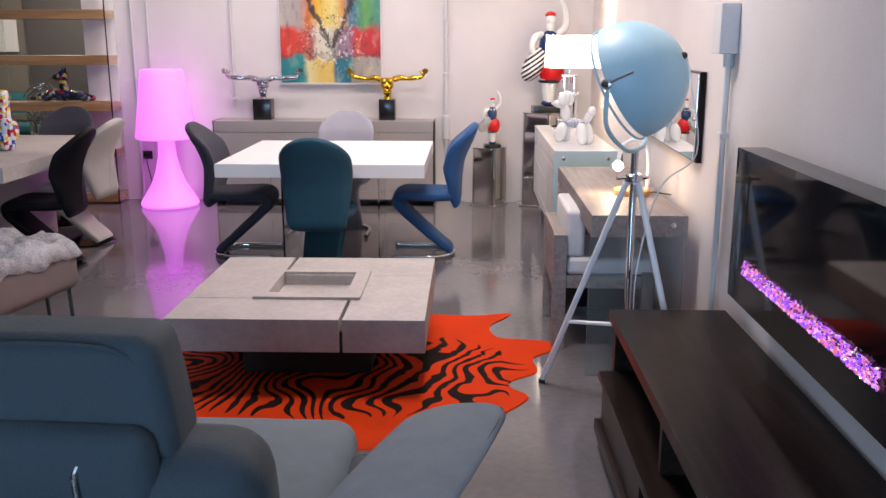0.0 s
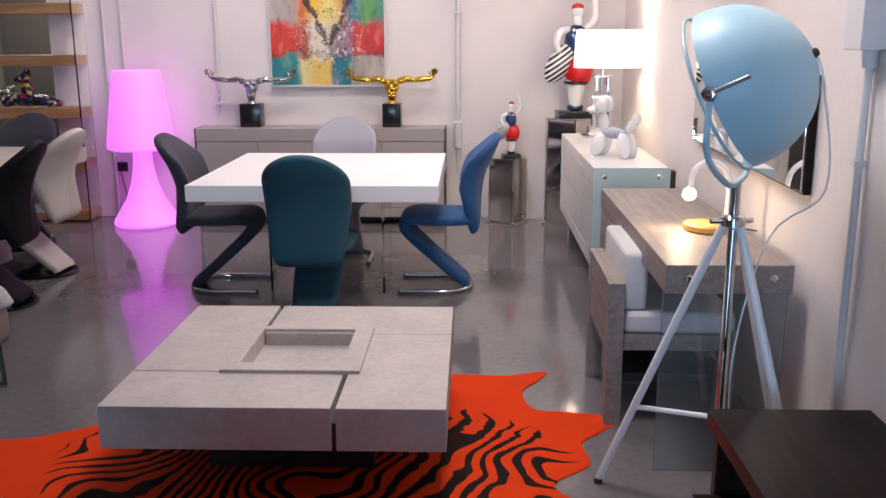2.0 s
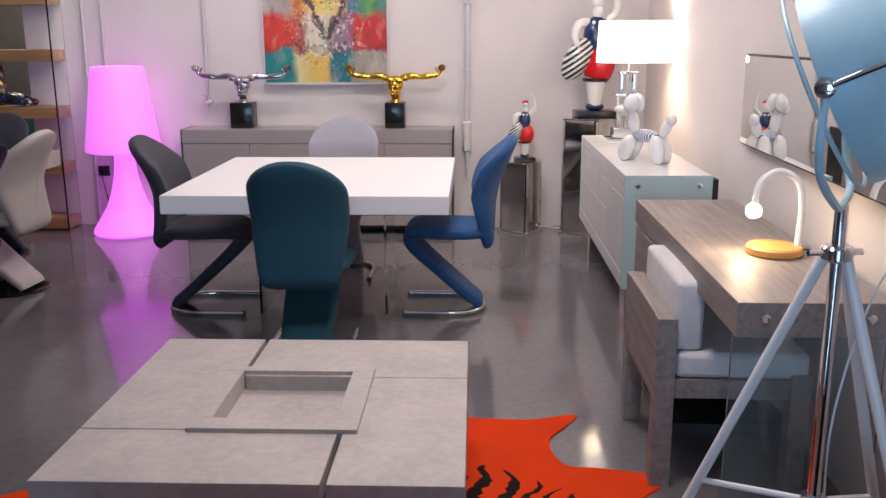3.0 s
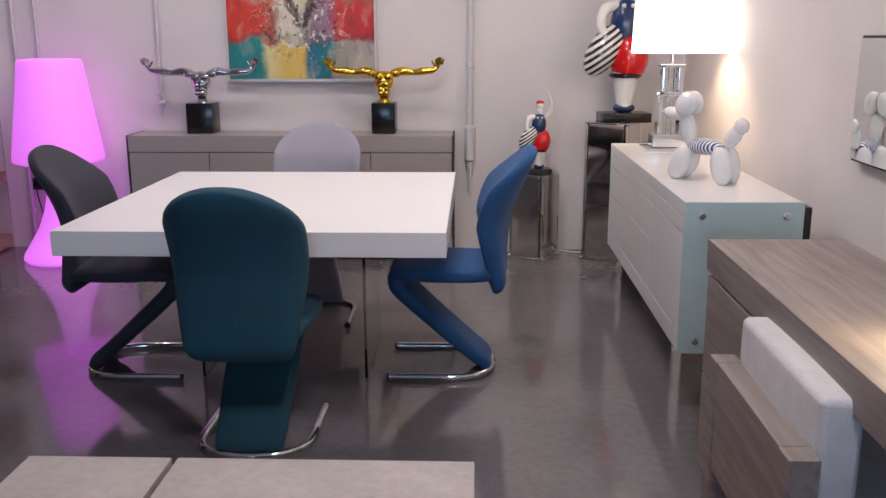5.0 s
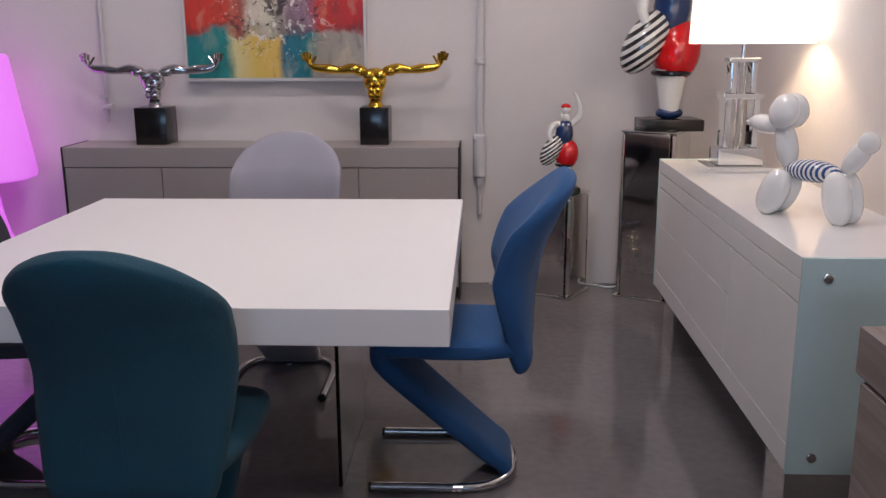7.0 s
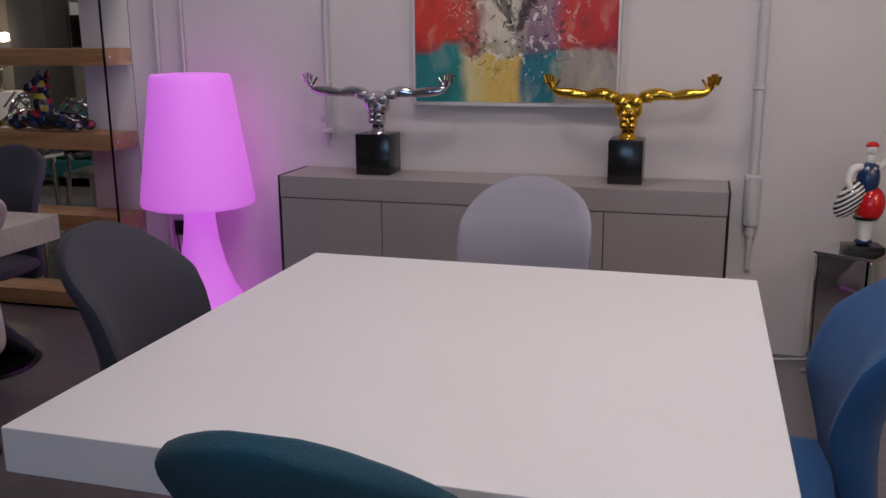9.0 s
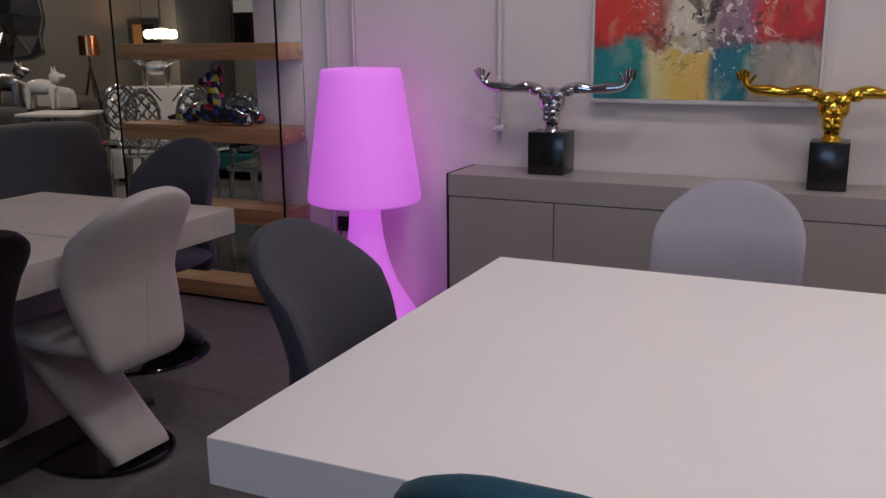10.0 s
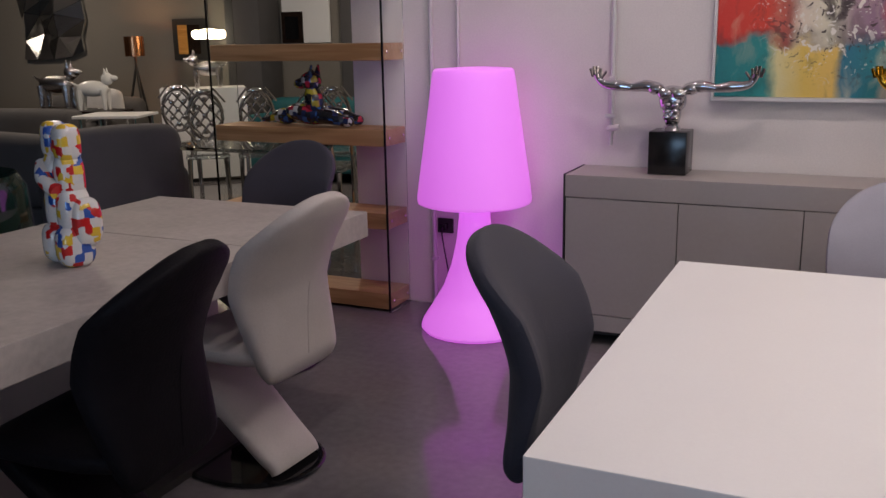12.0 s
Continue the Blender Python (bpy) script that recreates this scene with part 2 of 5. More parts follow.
    nt.links.new(brush.outputs[0], hair.inputs["Vector"])
    pale = ramp_of(hair.outputs["Fac"], 0.0, 1.0, [(0.0, (0, 0, 0)), (0.54, (0, 0, 0)), (0.78, (0.42, 0.42, 0.42))])
    deep = ramp_of(hair.outputs["Fac"], 0.0, 1.0, [(0.0, (0.7, 0.7, 0.7)), (0.30, (0.5, 0.5, 0.5)), (0.46, (0, 0, 0))])
    col = mixed(pale, mixed(deep, col, (0.04, 0.03, 0.03)), (0.72, 0.62, 0.42))
    # splashes of dark and white paint round the burst
    drip = nt.nodes.new("ShaderNodeTexNoise")
    drip.inputs["Scale"].default_value, drip.inputs["Detail"].default_value, drip.inputs["Distortion"].default_value = 19, 3, 2.2
    nt.links.new(tc.outputs["Object"], drip.inputs["Vector"])
    wide = ramp_of(mid.outputs["Value"], 0.0, 1.0, [(0.0, (1, 1, 1)), (0.20, (0.9, 0.9, 0.9)), (0.36, (0, 0, 0))])
    ink = ramp_of(drip.outputs["Fac"], 0.0, 1.0, [(0.0, (1, 1, 1)), (0.36, (1, 1, 1)), (0.40, (0, 0, 0))])
    foam = ramp_of(drip.outputs["Fac"], 0.0, 1.0, [(0.0, (0, 0, 0)), (0.60, (0, 0, 0)), (0.64, (1, 1, 1))])
    col = mixed(calc("MULTIPLY", ink, wide), col, (0.05, 0.03, 0.03))
    col = mixed(calc("MULTIPLY", foam, wide), col, (0.74, 0.70, 0.62))
    nt.links.new(mixed(mul2.outputs[0], col, (0.80, 0.76, 0.70)), b.inputs["Base Color"])
    return m


M = dict(
    wall=mat("wall_paint", (0.72, 0.67, 0.65), 0.7, var=0.09, scale=1.7, bump=0.12, fine=130),
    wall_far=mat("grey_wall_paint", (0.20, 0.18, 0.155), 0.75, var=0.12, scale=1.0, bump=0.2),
    ceiling=mat("ceiling_paint", (0.70, 0.68, 0.66), 0.8, var=0.04, scale=1.0),
    floor=mat("polished_concrete", (0.155, 0.143, 0.150), 0.095, var=0.22, scale=1.4, bump=0.03, fine=28, coat=0.2),
    trim=mat("white_trim", (0.70, 0.67, 0.66), 0.45, var=0.05),
    steel=mat("painted_conduit", (0.62, 0.60, 0.60), 0.4, var=0.05),
    whitetop=mat("white_lacquer", (0.80, 0.79, 0.79), 0.38, var=0.025, scale=3, bump=0.08, fine=160),
    whitegloss=mat("white_gloss_lacquer", (0.80, 0.79, 0.78), 0.16, var=0.02, bump=0.0, coat=0.3),
    greige=mat("greige_lacquer", (0.36, 0.32, 0.31), 0.36, var=0.05, scale=3, bump=0.05),
    concrete=mat("light_concrete_veneer", (0.44, 0.40, 0.38), 0.6, var=0.18, scale=5, bump=0.2, fine=40),
    groove=mat("black_groove", (0.02, 0.019, 0.018), 0.5, var=0.1),
    black=mat("black_stone", (0.012, 0.011, 0.011), 0.18, var=0.3, bump=0.02),
    blackglass=mat("black_glass", (0.006, 0.006, 0.007), 0.05, var=0.1, bump=0.0, coat=0.5),
    chrome=mat("chrome", (0.78, 0.78, 0.79), 0.05, 1.0, var=0.03, bump=0.0),
    chromes=mat("silver_plated_resin", (0.62, 0.61, 0.64), 0.07, 1.0, var=0.05, bump=0.25, fine=50),
    hammered=mat("hammered_silver", (0.66, 0.63, 0.62), 0.12, 1.0, var=0.1, bump=1.0, fine=90),
    gold=mat("gold_plated_resin", (0.80, 0.50, 0.06), 0.09, 1.0, var=0.08, bump=0.25, fine=50),
    mirror=mat("mirror", (0.82, 0.83, 0.82), 0.015, 1.0, var=0.01, bump=0.0),
    smoked=mat("smoked_mirror", (0.80, 0.78, 0.75), 0.05, 1.0, var=0.03, bump=0.0),
    glass=mat("clear_glass", (0.93, 0.97, 0.96), 0.01, trans=1.0, var=0.01, bump=0.0, ior=1.45),
    greyglass=mat("grey_glass", (0.74, 0.80, 0.80), 0.03, trans=0.95, var=0.02, bump=0.0),
    greenglass=mat("frosted_green_glass", (0.47, 0.61, 0.61), 0.2, var=0.04, bump=0.0, coat=0.4),
    espresso=wood("espresso_veneer", (0.010, 0.006, 0.005), (0.024, 0.015, 0.012), 1, 0.3, 8),
    greyoak=wood("grey_oak_veneer", (0.20, 0.167, 0.155), (0.295, 0.25, 0.23), 1, 0.5, 11),
    oak=wood("oak", (0.33, 0.17, 0.07), (0.50, 0.29, 0.14), 0, 0.45, 8),
    ring=wood("orange_wood", (0.55, 0.24, 0.05), (0.75, 0.38, 0.10), 0, 0.35, 12),
    teal=mat("teal_velvet", (0.003, 0.056, 0.092), 0.75, var=0.25, scale=9, bump=0.35, fine=260, sheen=0.06),
    blue=mat("royal_blue_fabric", (0.013, 0.080, 0.225), 0.8, var=0.2, scale=9, bump=0.4, fine=260, sheen=0.08),
    charcoal=mat("charcoal_fabric", (0.040, 0.039, 0.057), 0.8, var=0.18, scale=9, bump=0.4, fine=260, sheen=0.08),
    lilac=mat("pale_grey_fabric", (0.30, 0.29, 0.34), 0.75, var=0.08, scale=9, bump=0.15, fine=260),
    ivory=mat("ivory_leather", (0.46, 0.42, 0.40), 0.55, var=0.08, scale=9, bump=0.08, fine=160),
    blackleather=mat("black_leather", (0.008, 0.007, 0.009), 0.5, var=0.2, bump=0.3, fine=150),
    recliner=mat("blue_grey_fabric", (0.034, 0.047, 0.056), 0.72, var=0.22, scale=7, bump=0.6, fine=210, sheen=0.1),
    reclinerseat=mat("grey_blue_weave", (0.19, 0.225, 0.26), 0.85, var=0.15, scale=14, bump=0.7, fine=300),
    taupe=mat("taupe_upholstery", (0.20, 0.15, 0.14), 0.8, var=0.15, scale=6, bump=0.5, fine=240),
    fur=mat("grey_white_fur", (0.40, 0.385, 0.40), 0.95, var=0.75, scale=9, bump=1.0, fine=120),
    cushion=mat("white_boucle", (0.62, 0.60, 0.60), 0.9, var=0.10, scale=14, bump=0.45, fine=180),
    darksofa=mat("dark_grey_upholstery", (0.085, 0.08, 0.082), 0.85, var=0.15, bump=0.4, fine=200),
    greysofa=mat("grey_upholstery", (0.12, 0.115, 0.125), 0.85, var=0.15, bump=0.4, fine=200),
    hide=hide("zebra_dyed_hide"),
    canvas=canvas("abstract_canvas"),
    skyblue=mat("pale_blue_enamel", (0.36, 0.57, 0.66), 0.42, var=0.04, bump=0.03),
    whitemetal=mat("white_enamel", (0.78, 0.78, 0.78), 0.3, var=0.04, bump=0.0),
    porcelain=mat("white_porcelain", (0.80, 0.79, 0.76), 0.1, var=0.03, bump=0.0, coat=0.6),
    red=mat("red_lacquer", (0.65, 0.008, 0.01), 0.12, var=0.05, bump=0.0, coat=0.5),
    navy=mat("navy_lacquer", (0.012, 0.035, 0.12), 0.15, var=0.2, bump=0.0, coat=0.5),
    stripe=stripes("black_white_stripes", (0.78, 0.76, 0.72), (0.02, 0.02, 0.025), 9.0, "Z", (0, 35, 0)),
    stripesmall=stripes("fine_black_white_stripes", (0.78, 0.76, 0.72), (0.02, 0.02, 0.025), 19.0, "Z", (0, 35, 0)),
    stripeblue=stripes("blue_white_stripes", (0.78, 0.78, 0.78), (0.03, 0.08, 0.22), 28.0, "X", (0, 0, 41)),
    patch=patches("mosaic_lacquer", 38, [(0.75, 0.73, 0.7), (0.6, 0.02, 0.02), (0.75, 0.73, 0.7), (0.03, 0.10, 0.42), (0.75, 0.73, 0.7), (0.75, 0.50, 0.04), (0.7, 0.7, 0.7)]),
    patchdark=patches("dark_mosaic_lacquer", 34, [(0.02, 0.02, 0.03), (0.02, 0.03, 0.09), (0.4, 0.02, 0.05), (0.02, 0.02, 0.02), (0.012, 0.015, 0.03), (0.45, 0.45, 0.47), (0.02, 0.02, 0.02), (0.03, 0.10, 0.30), (0.35, 0.3, 0.03), (0.03, 0.03, 0.04)]),
    glow=mat("violet_glowing_plastic", (0.70, 0.30, 0.78), 0.5, var=0.03, bump=0.0, emit=1.3, emit_colour=(0.69, 0.14, 0.77)),
    shade=mat("lit_white_shade", (0.85, 0.82, 0.76), 0.8, var=0.02, emit=3.2, emit_colour=(1.0, 0.90, 0.74)),
    bulb=mat("warm_bulb", (1, 0.9, 0.7), 0.5, emit=14, emit_colour=(1.0, 0.84, 0.58)),
    goldleaf=mat("warm_white_inside", (0.75, 0.66, 0.52), 0.5, var=0.04),
    ember=patches("glowing_crystals", 90, [(0.75, 0.18, 0.85), (0.25, 0.08, 0.80), (0.9, 0.5, 0.85), (0.8, 0.22, 0.25), (0.5, 0.12, 0.75)]),
    diffuser=mat("lamp_diffuser", (0.8, 0.8, 0.8), 0.5, emit=2.0, emit_colour=(1, 0.95, 0.92)),
    copper=mat("copper_shade", (0.70, 0.30, 0.14), 0.25, 1.0, emit=0.0),
    greengloss=mat("dark_green_gloss", (0.004, 0.022, 0.017), 0.08, var=0.2, bump=0, coat=0.6),
    tealfab=mat("bright_teal_fabric", (0.01, 0.11, 0.13), 0.8),
)
socket(M["blackglass"].node_tree.nodes["Principled BSDF"], "Specular IOR Level", 0.3)
socket(M["blackglass"].node_tree.nodes["Principled BSDF"], "Coat Weight", 0.1)
for key in ("espresso", "blackleather"):
    socket(M[key].node_tree.nodes["Principled BSDF"], "Specular IOR Level", 0.08)
eb = M["ember"].node_tree
eb.links.new(eb.nodes["Principled BSDF"].inputs["Base Color"].links[0].from_socket, eb.nodes["Principled BSDF"].inputs["Emission Color"])
eb.nodes["Principled BSDF"].inputs["Emission Strength"].default_value = 0.5


# ---------- mesh helpers ----------
def add_box(bm, a, b, bevel=0.0, seg=2, m=None):
    """A box from corner a to corner b with rounded edges."""
    c, s = [(p + q) / 2 for p, q in zip(a, b)], [abs(q - p) for p, q in zip(a, b)]
    mat4 = Matrix.Translation(c) @ Matrix.Diagonal((*s, 1))
    before = set(bm.verts)
    vs = bmesh.ops.create_cube(bm, size=1, matrix=mat4)["verts"]
    if bevel:
        es = list({e for v in vs for e in v.link_edges})
        bmesh.ops.bevel(bm, geom=es, offset=min(bevel, min(s) * 0.49), segments=seg, affect="EDGES", profile=0.5)
    if m is not None:
        bmesh.ops.transform(bm, matrix=m, verts=[v for v in bm.verts if v not in before])
    return bm


def box(a, b, bevel=0.0, seg=2, m=None):
    return add_box(bmesh.new(), a, b, bevel, seg, m)


def add_lathe(bm, profile, n=32, m=None, caps=True, mi=0):
    rings = []
    for r, z in profile:
        rings.append([bm.verts.new((r * math.cos(2 * math.pi * i / n), r * math.sin(2 * math.pi * i / n), z)) for i in range(n)])
    faces = []
    for p, q in zip(rings, rings[1:]):
        for i in range(n):
            faces.append(bm.faces.new((p[i], p[(i + 1) % n], q[(i + 1) % n], q[i])))
    if caps:
        faces.append(bm.faces.new(list(reversed(rings[0]))))
        faces.append(bm.faces.new(rings[-1]))
    for f in faces:
        f.material_index = mi
    if m is not None:
        bmesh.ops.transform(bm, matrix=m, verts=[v for r in rings for v in r])
    return bm


def lathe(profile, n=32, m=None, caps=True):
    return add_lathe(bmesh.new(), profile, n, m, caps)


def smooth_path(pts, k=6):
    pts = [Vector(p) for p in pts]
    out = []
    for i in range(len(pts) - 1):
        p0, p1, p2, p3 = pts[max(i - 1, 0)], pts[i], pts[i + 1], pts[min(i + 2, len(pts) - 1)]
        for j in range(k):
            t = j / k
            out.append(0.5 * ((2 * p1) + (p2 - p0) * t + (2 * p0 - 5 * p1 + 4 * p2 - p3) * t * t + (3 * p1 - p0 - 3 * p2 + p3) * t ** 3))
    return out + [pts[-1]]


def add_tube(bm, pts, r, n=10, k=6, mi=0):
    """A round tube along points; r is a number or one radius a point."""
    radii = r if isinstance(r, (list, tuple)) else None
    path = smooth_path(pts, k) if k > 1 else [Vector(p) for p in pts]
    rings, up = [], None
    for i, p in enumerate(path):
        d = (path[min(i + 1, len(path) - 1)] - path[max(i - 1, 0)]).normalized()
        if up is None:
            up = d.orthogonal().normalized()
        up = (up - d * up.dot(d)).normalized()
        side = d.cross(up)
        if radii:
            f = i / max(1, len(path) - 1) * (len(radii) - 1)
            j = min(int(f), len(radii) - 2)
            rr = radii[j] * (1 - f + j) + radii[j + 1] * (f - j)
        else:
            rr = r
        rings.append([bm.verts.new(p + rr * (math.cos(2 * math.pi * a / n) * up + math.sin(2 * math.pi * a / n) * side)) for a in range(n)])
    for a, b in zip(rings, rings[1:]):
        for i in range(n):
            bm.faces.new((a[i], a[(i + 1) % n], b[(i + 1) % n], b[i])).material_index = mi
    bm.faces.new(list(reversed(rings[0]))).material_index = mi
    bm.faces.new(rings[-1]).material_index = mi
    return bm


def tube(pts, r, n=10, k=6):
    return add_tube(bmesh.new(), pts, r, n, k)


def add_ball(bm, at, size, turn=(0, 0, 0), mi=0, u=20, v=12, power=1.0):
    """An ellipsoid with half-sizes size, or a boxier one with power under 1."""
    before = set(bm.verts)
    bmesh.ops.create_uvsphere(bm, u_segments=u, v_segments=v, radius=1)
    m = pose(*at, *turn) @ Matrix.Diagonal((*size, 1))
    vs = [w for w in bm.verts if w not in before]
    for w in vs:
        if power != 1:
            w.co = Vector([math.copysign(abs(c) ** power, c) for c in w.co])
        w.co = m @ w.co
    for f in {f for w in vs for f in w.link_faces}:
        f.material_index = mi
    return bm


def ball(at, size, turn=(0, 0, 0), power=1.0, u=28, v=16):
    return add_ball(bmesh.new(), at, size, turn, 0, u, v, power)


def mesh_of(name, bm, materials, smooth=True):
    bmesh.ops.recalc_face_normals(bm, faces=bm.faces)
    me = bpy.data.meshes.new(name)
    for f in bm.faces:
        f.smooth = smooth
    bm.to_mesh(me)
    bm.free()
    for m in materials if isinstance(materials, (list, tuple)) else [materials]:
        me.materials.append(m)
    if smooth:
        me.set_sharp_from_angle(angle=radians(38))
    return me


def part(name, bm, material, parent=None, label="", smooth=True):
    ob = new(name, mesh_of(name, bm, material, smooth))
    ob.parent = parent
    if smooth:
        ob.modifiers.new("even_normals", "WEIGHTED_NORMAL").keep_sharp = True
    return tagged(ob, label)


def thing(name, at, rz, label, category, group="", kind=""):
    ob = new(name)
    ob.empty_display_size = 0.1
    ob.matrix_basis = pose(*at, 0, 0, rz)
    return tagged(ob, label, category, group, kind)


def solo(name, bm, material, label, category, at=(0, 0, 0), rz=0, kind="", smooth=True, group=""):
    ob = new(name, mesh_of(name, bm, material, smooth))
    ob.matrix_basis = pose(*at, 0, 0, rz)
    return tagged(ob, label, category, group, kind)


def cushion(a, b, r=0.05, puff=0.0):
    """A padded block: rounded, with faces that swell a little."""
    bm = box(a, b, r, 4)
    c = Vector([(p + q) / 2 for p, q in zip(a, b)])
    h = Vector([abs(q - p) / 2 for p, q in zip(a, b)])
    bmesh.ops.subdivide_edges(bm, edges=[e for e in bm.edges if e.calc_length() > 0.12], cuts=5, use_grid_fill=True)
    for v in bm.verts:
        d = [(v.co[i] - c[i]) / h[i] for i in range(3)]
        for i in range(3):
            j, k = (i + 1) % 3, (i + 2) % 3
            v.co[i] += d[i] * puff * max(0, 1 - d[j] ** 2) * max(0, 1 - d[k] ** 2)
    return bm


# ---------- structure ----------
def right_wall(y):
    return 1.455 + 0.0225 * y


YB = 8.33
solo("floor", box((-16, -4, -0.2), (3, 15.2, 0)), M["floor"], "polished grey concrete showroom floor with soft reflections", "floor", kind="structure")
solo("ceiling", box((-16, -4, CEIL), (3, 15.2, CEIL + 0.2)), M["ceiling"], "plain white painted ceiling", "ceiling", kind="structure")
solo("wall_back", box((-3.15, YB, 0.002), (1.9, YB + 0.16, CEIL - 0.002)), M["wall"], "off-white painted wall with pipes and a painting", "wall", kind="structure")
wr = bmesh.new()
for y0, y1 in ((-4.0, 8.328),):
    vs = [(right_wall(y0), y0), (right_wall(y1), y1), (2.2, y1), (2.2, y0)]
    lo = [wr.verts.new((x, y, 0.002)) for x, y in vs]
    hi = [wr.verts.new((x, y, CEIL - 0.002)) for x, y in vs]
    wr.faces.new(lo)
    wr.faces.new(hi)
    for i in range(4):
        wr.faces.new((lo[i], lo[(i + 1) % 4], hi[(i + 1) % 4], hi[i]))
solo("wall_right", wr, M["wall"], "off-white painted side wall with fireplace and mirror", "wall", kind="structure", smooth=False)
# wall behind the camera, its window assumed from the bluish light
wb = bmesh.new()
for a, b in (((-16, 0), (-2.5, CEIL)), ((0.7, 0), (2.2, CEIL)), ((-2.5, 0), (0.7, 0.3)), ((-2.5, 2.4), (0.7, CEIL))):
    add_box(wb, (a[0], -4.2, a[1]), (b[0], -4.0, b[1]))
solo("wall_behind", wb, M["wall"], "off-white wall with the opening of an added shop window", "wall", kind="structure", smooth=False)
# unseen window, added to house the cool lamp
t = thing("assumed_window_1", (-0.9, -4.1, 0.3), 0, "unseen wide shop window, added as source of the cool light", "window", kind="structure")
for a, b in (((-1.6, 0), (1.6, 0.05)), ((-1.6, 2.05), (1.6, 2.1)), ((-1.6, 0.05), (-1.55, 2.05)), ((1.55, 0.05), (1.6, 2.05)), ((-0.025, 0.05), (0.025, 2.05))):
    part("window_frame", box((a[0], -0.03, a[1]), (b[0], 0.03, b[1]), 0.004), M["trim"], t)
for x0 in (-1.549, 0.026):
    part("pane", box((x0, -0.004, 0.051), (x0 + 1.523, 0.004, 2.049)), M["glass"], t)
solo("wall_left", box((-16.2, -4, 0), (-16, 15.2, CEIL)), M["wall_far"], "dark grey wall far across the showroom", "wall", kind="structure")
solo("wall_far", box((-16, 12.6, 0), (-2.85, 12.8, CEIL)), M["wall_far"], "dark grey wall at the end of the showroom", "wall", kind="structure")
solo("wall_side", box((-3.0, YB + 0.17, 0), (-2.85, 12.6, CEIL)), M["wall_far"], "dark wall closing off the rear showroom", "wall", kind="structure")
# out-of-view fixtures added to go with the panel and fill lamps
for px, py in PANELS + [(-6.4, 9.6), (-4.5, 11.4), (-9.5, 11.0)]:
    t = thing("added_ceiling_light", (px, py, CEIL), 0, "unseen flat square white ceiling light panel, switched on, added to light the showroom", "ceiling light", "ceiling lights")
    fr = bmesh.new()
    for a, b in (((-0.33, -0.33), (0.33, -0.29)), ((-0.33, 0.29), (0.33, 0.33)), ((-0.33, -0.29), (-0.29, 0.29)), ((0.29, -0.29), (0.33, 0.29))):
        add_box(fr, (*a, -0.05), (*b, 0.0), 0.004)
    part("frame", fr, M["trim"], t)
    part("diffuser", box((-0.288, -0.288, -0.03), (0.288, 0.288, -0.01)), M["diffuser"], t)
for px, py in SPOTS:
    t = thing("track_light", (px, py, CEIL), 0, "small white cylindrical ceiling spotlight, switched on", "ceiling light", "ceiling spotlights")
    part("stem", tube([(0, 0, -0.06), (0, 0, 0)], 0.012, 10, 1), M["trim"], t)
    part("can", lathe([(0.06, -0.19), (0.075, -0.19), (0.075, -0.06), (0.02, -0.055)], 24, caps=False), M["trim"], t)


def conduit(x, y, z0, z1, r, label, fitting=None, gap=0.02):
    t = thing("wall_pipe", (x, y, 0), 0, label, "pipe")
    part("pipe", tube([(0, 0, z0), (0, 0, z1)], r, 12, 1), M["steel"], t)
    z = z0 + 0.25
    while z < z1:
        part("clip", box((-r * 1.5, -r * 1.3, z), (r * 1.5, gap, z + 0.02), 0.003), M["steel"], t)
        z += 0.9
    return t


c = conduit(-1.74, YB - 0.02, 0.95, 2.99, 0.011, "thin white painted pipe with a tap on the wall")
part("valve", tube([(0, 0, 0.98), (0, -0.04, 0.98), (0.05, -0.05, 0.99)], 0.014, 8), M["steel"], c)
part("tap_handle", box((-0.02, -0.06, 1.03), (0.03, -0.045, 1.05), 0.005), M["steel"], c)
part("spout", tube([(0, 0, 0.99), (0, -0.01, 0.93), (0, -0.012, 0.90)], 0.010, 8), M["steel"], c)
conduit(-2.53, YB - 0.02, 0.0, 2.99, 0.009, "thin white painted pipe running up the wall")
conduit(-2.68, YB - 0.02, 0.0, 2.99, 0.012, "thin white painted pipe running up the wall")
c = conduit(0.275, YB - 0.03, 0.56, 2.99, 0.022, "white painted conduit with a cylindrical joint on the wall", gap=0.03)
part("joint", lathe([(0.022, 0.0), (0.036, 0.01), (0.036, 0.225), (0.022, 0.235)], 16, pose(0, 0, 0.60)), M["steel"], c)
part("tail", tube([(0, 0, 0.40), (0, 0, 0.56)], 0.012, 8, 1), M["steel"], c)
part("collar", lathe([(0.022, 0.0), (0.028, 0.004), (0.028, 0.03), (0.022, 0.034)], 14, pose(0, 0, 1.20)), M["steel"], c)
c = conduit(right_wall(3.33) - 0.02, 3.33, 0.0, 1.48, 0.012, "white painted conduit rising to a switch box")
part("switch_box", box((-0.055, -0.06, 1.48), (0.018, 0.06, 1.67), 0.006), M["steel"], c)
part("cable_gland", tube([(0, 0, 1.43), (0, 0, 1.48)], 0.022, 10, 1), M["steel"], c)

# painting
t = thing("painting", (-0.805, YB - 0.028, 1.115), 0, "large abstract painting in teal, yellow and red, silver frame", "painting")
W2, H2 = 0.485, 1.15
part("canvas", box((-W2 + 0.015, -0.012, 0.02), (W2 - 0.015, 0.02, H2 - 0.02)), M["canvas"], t)
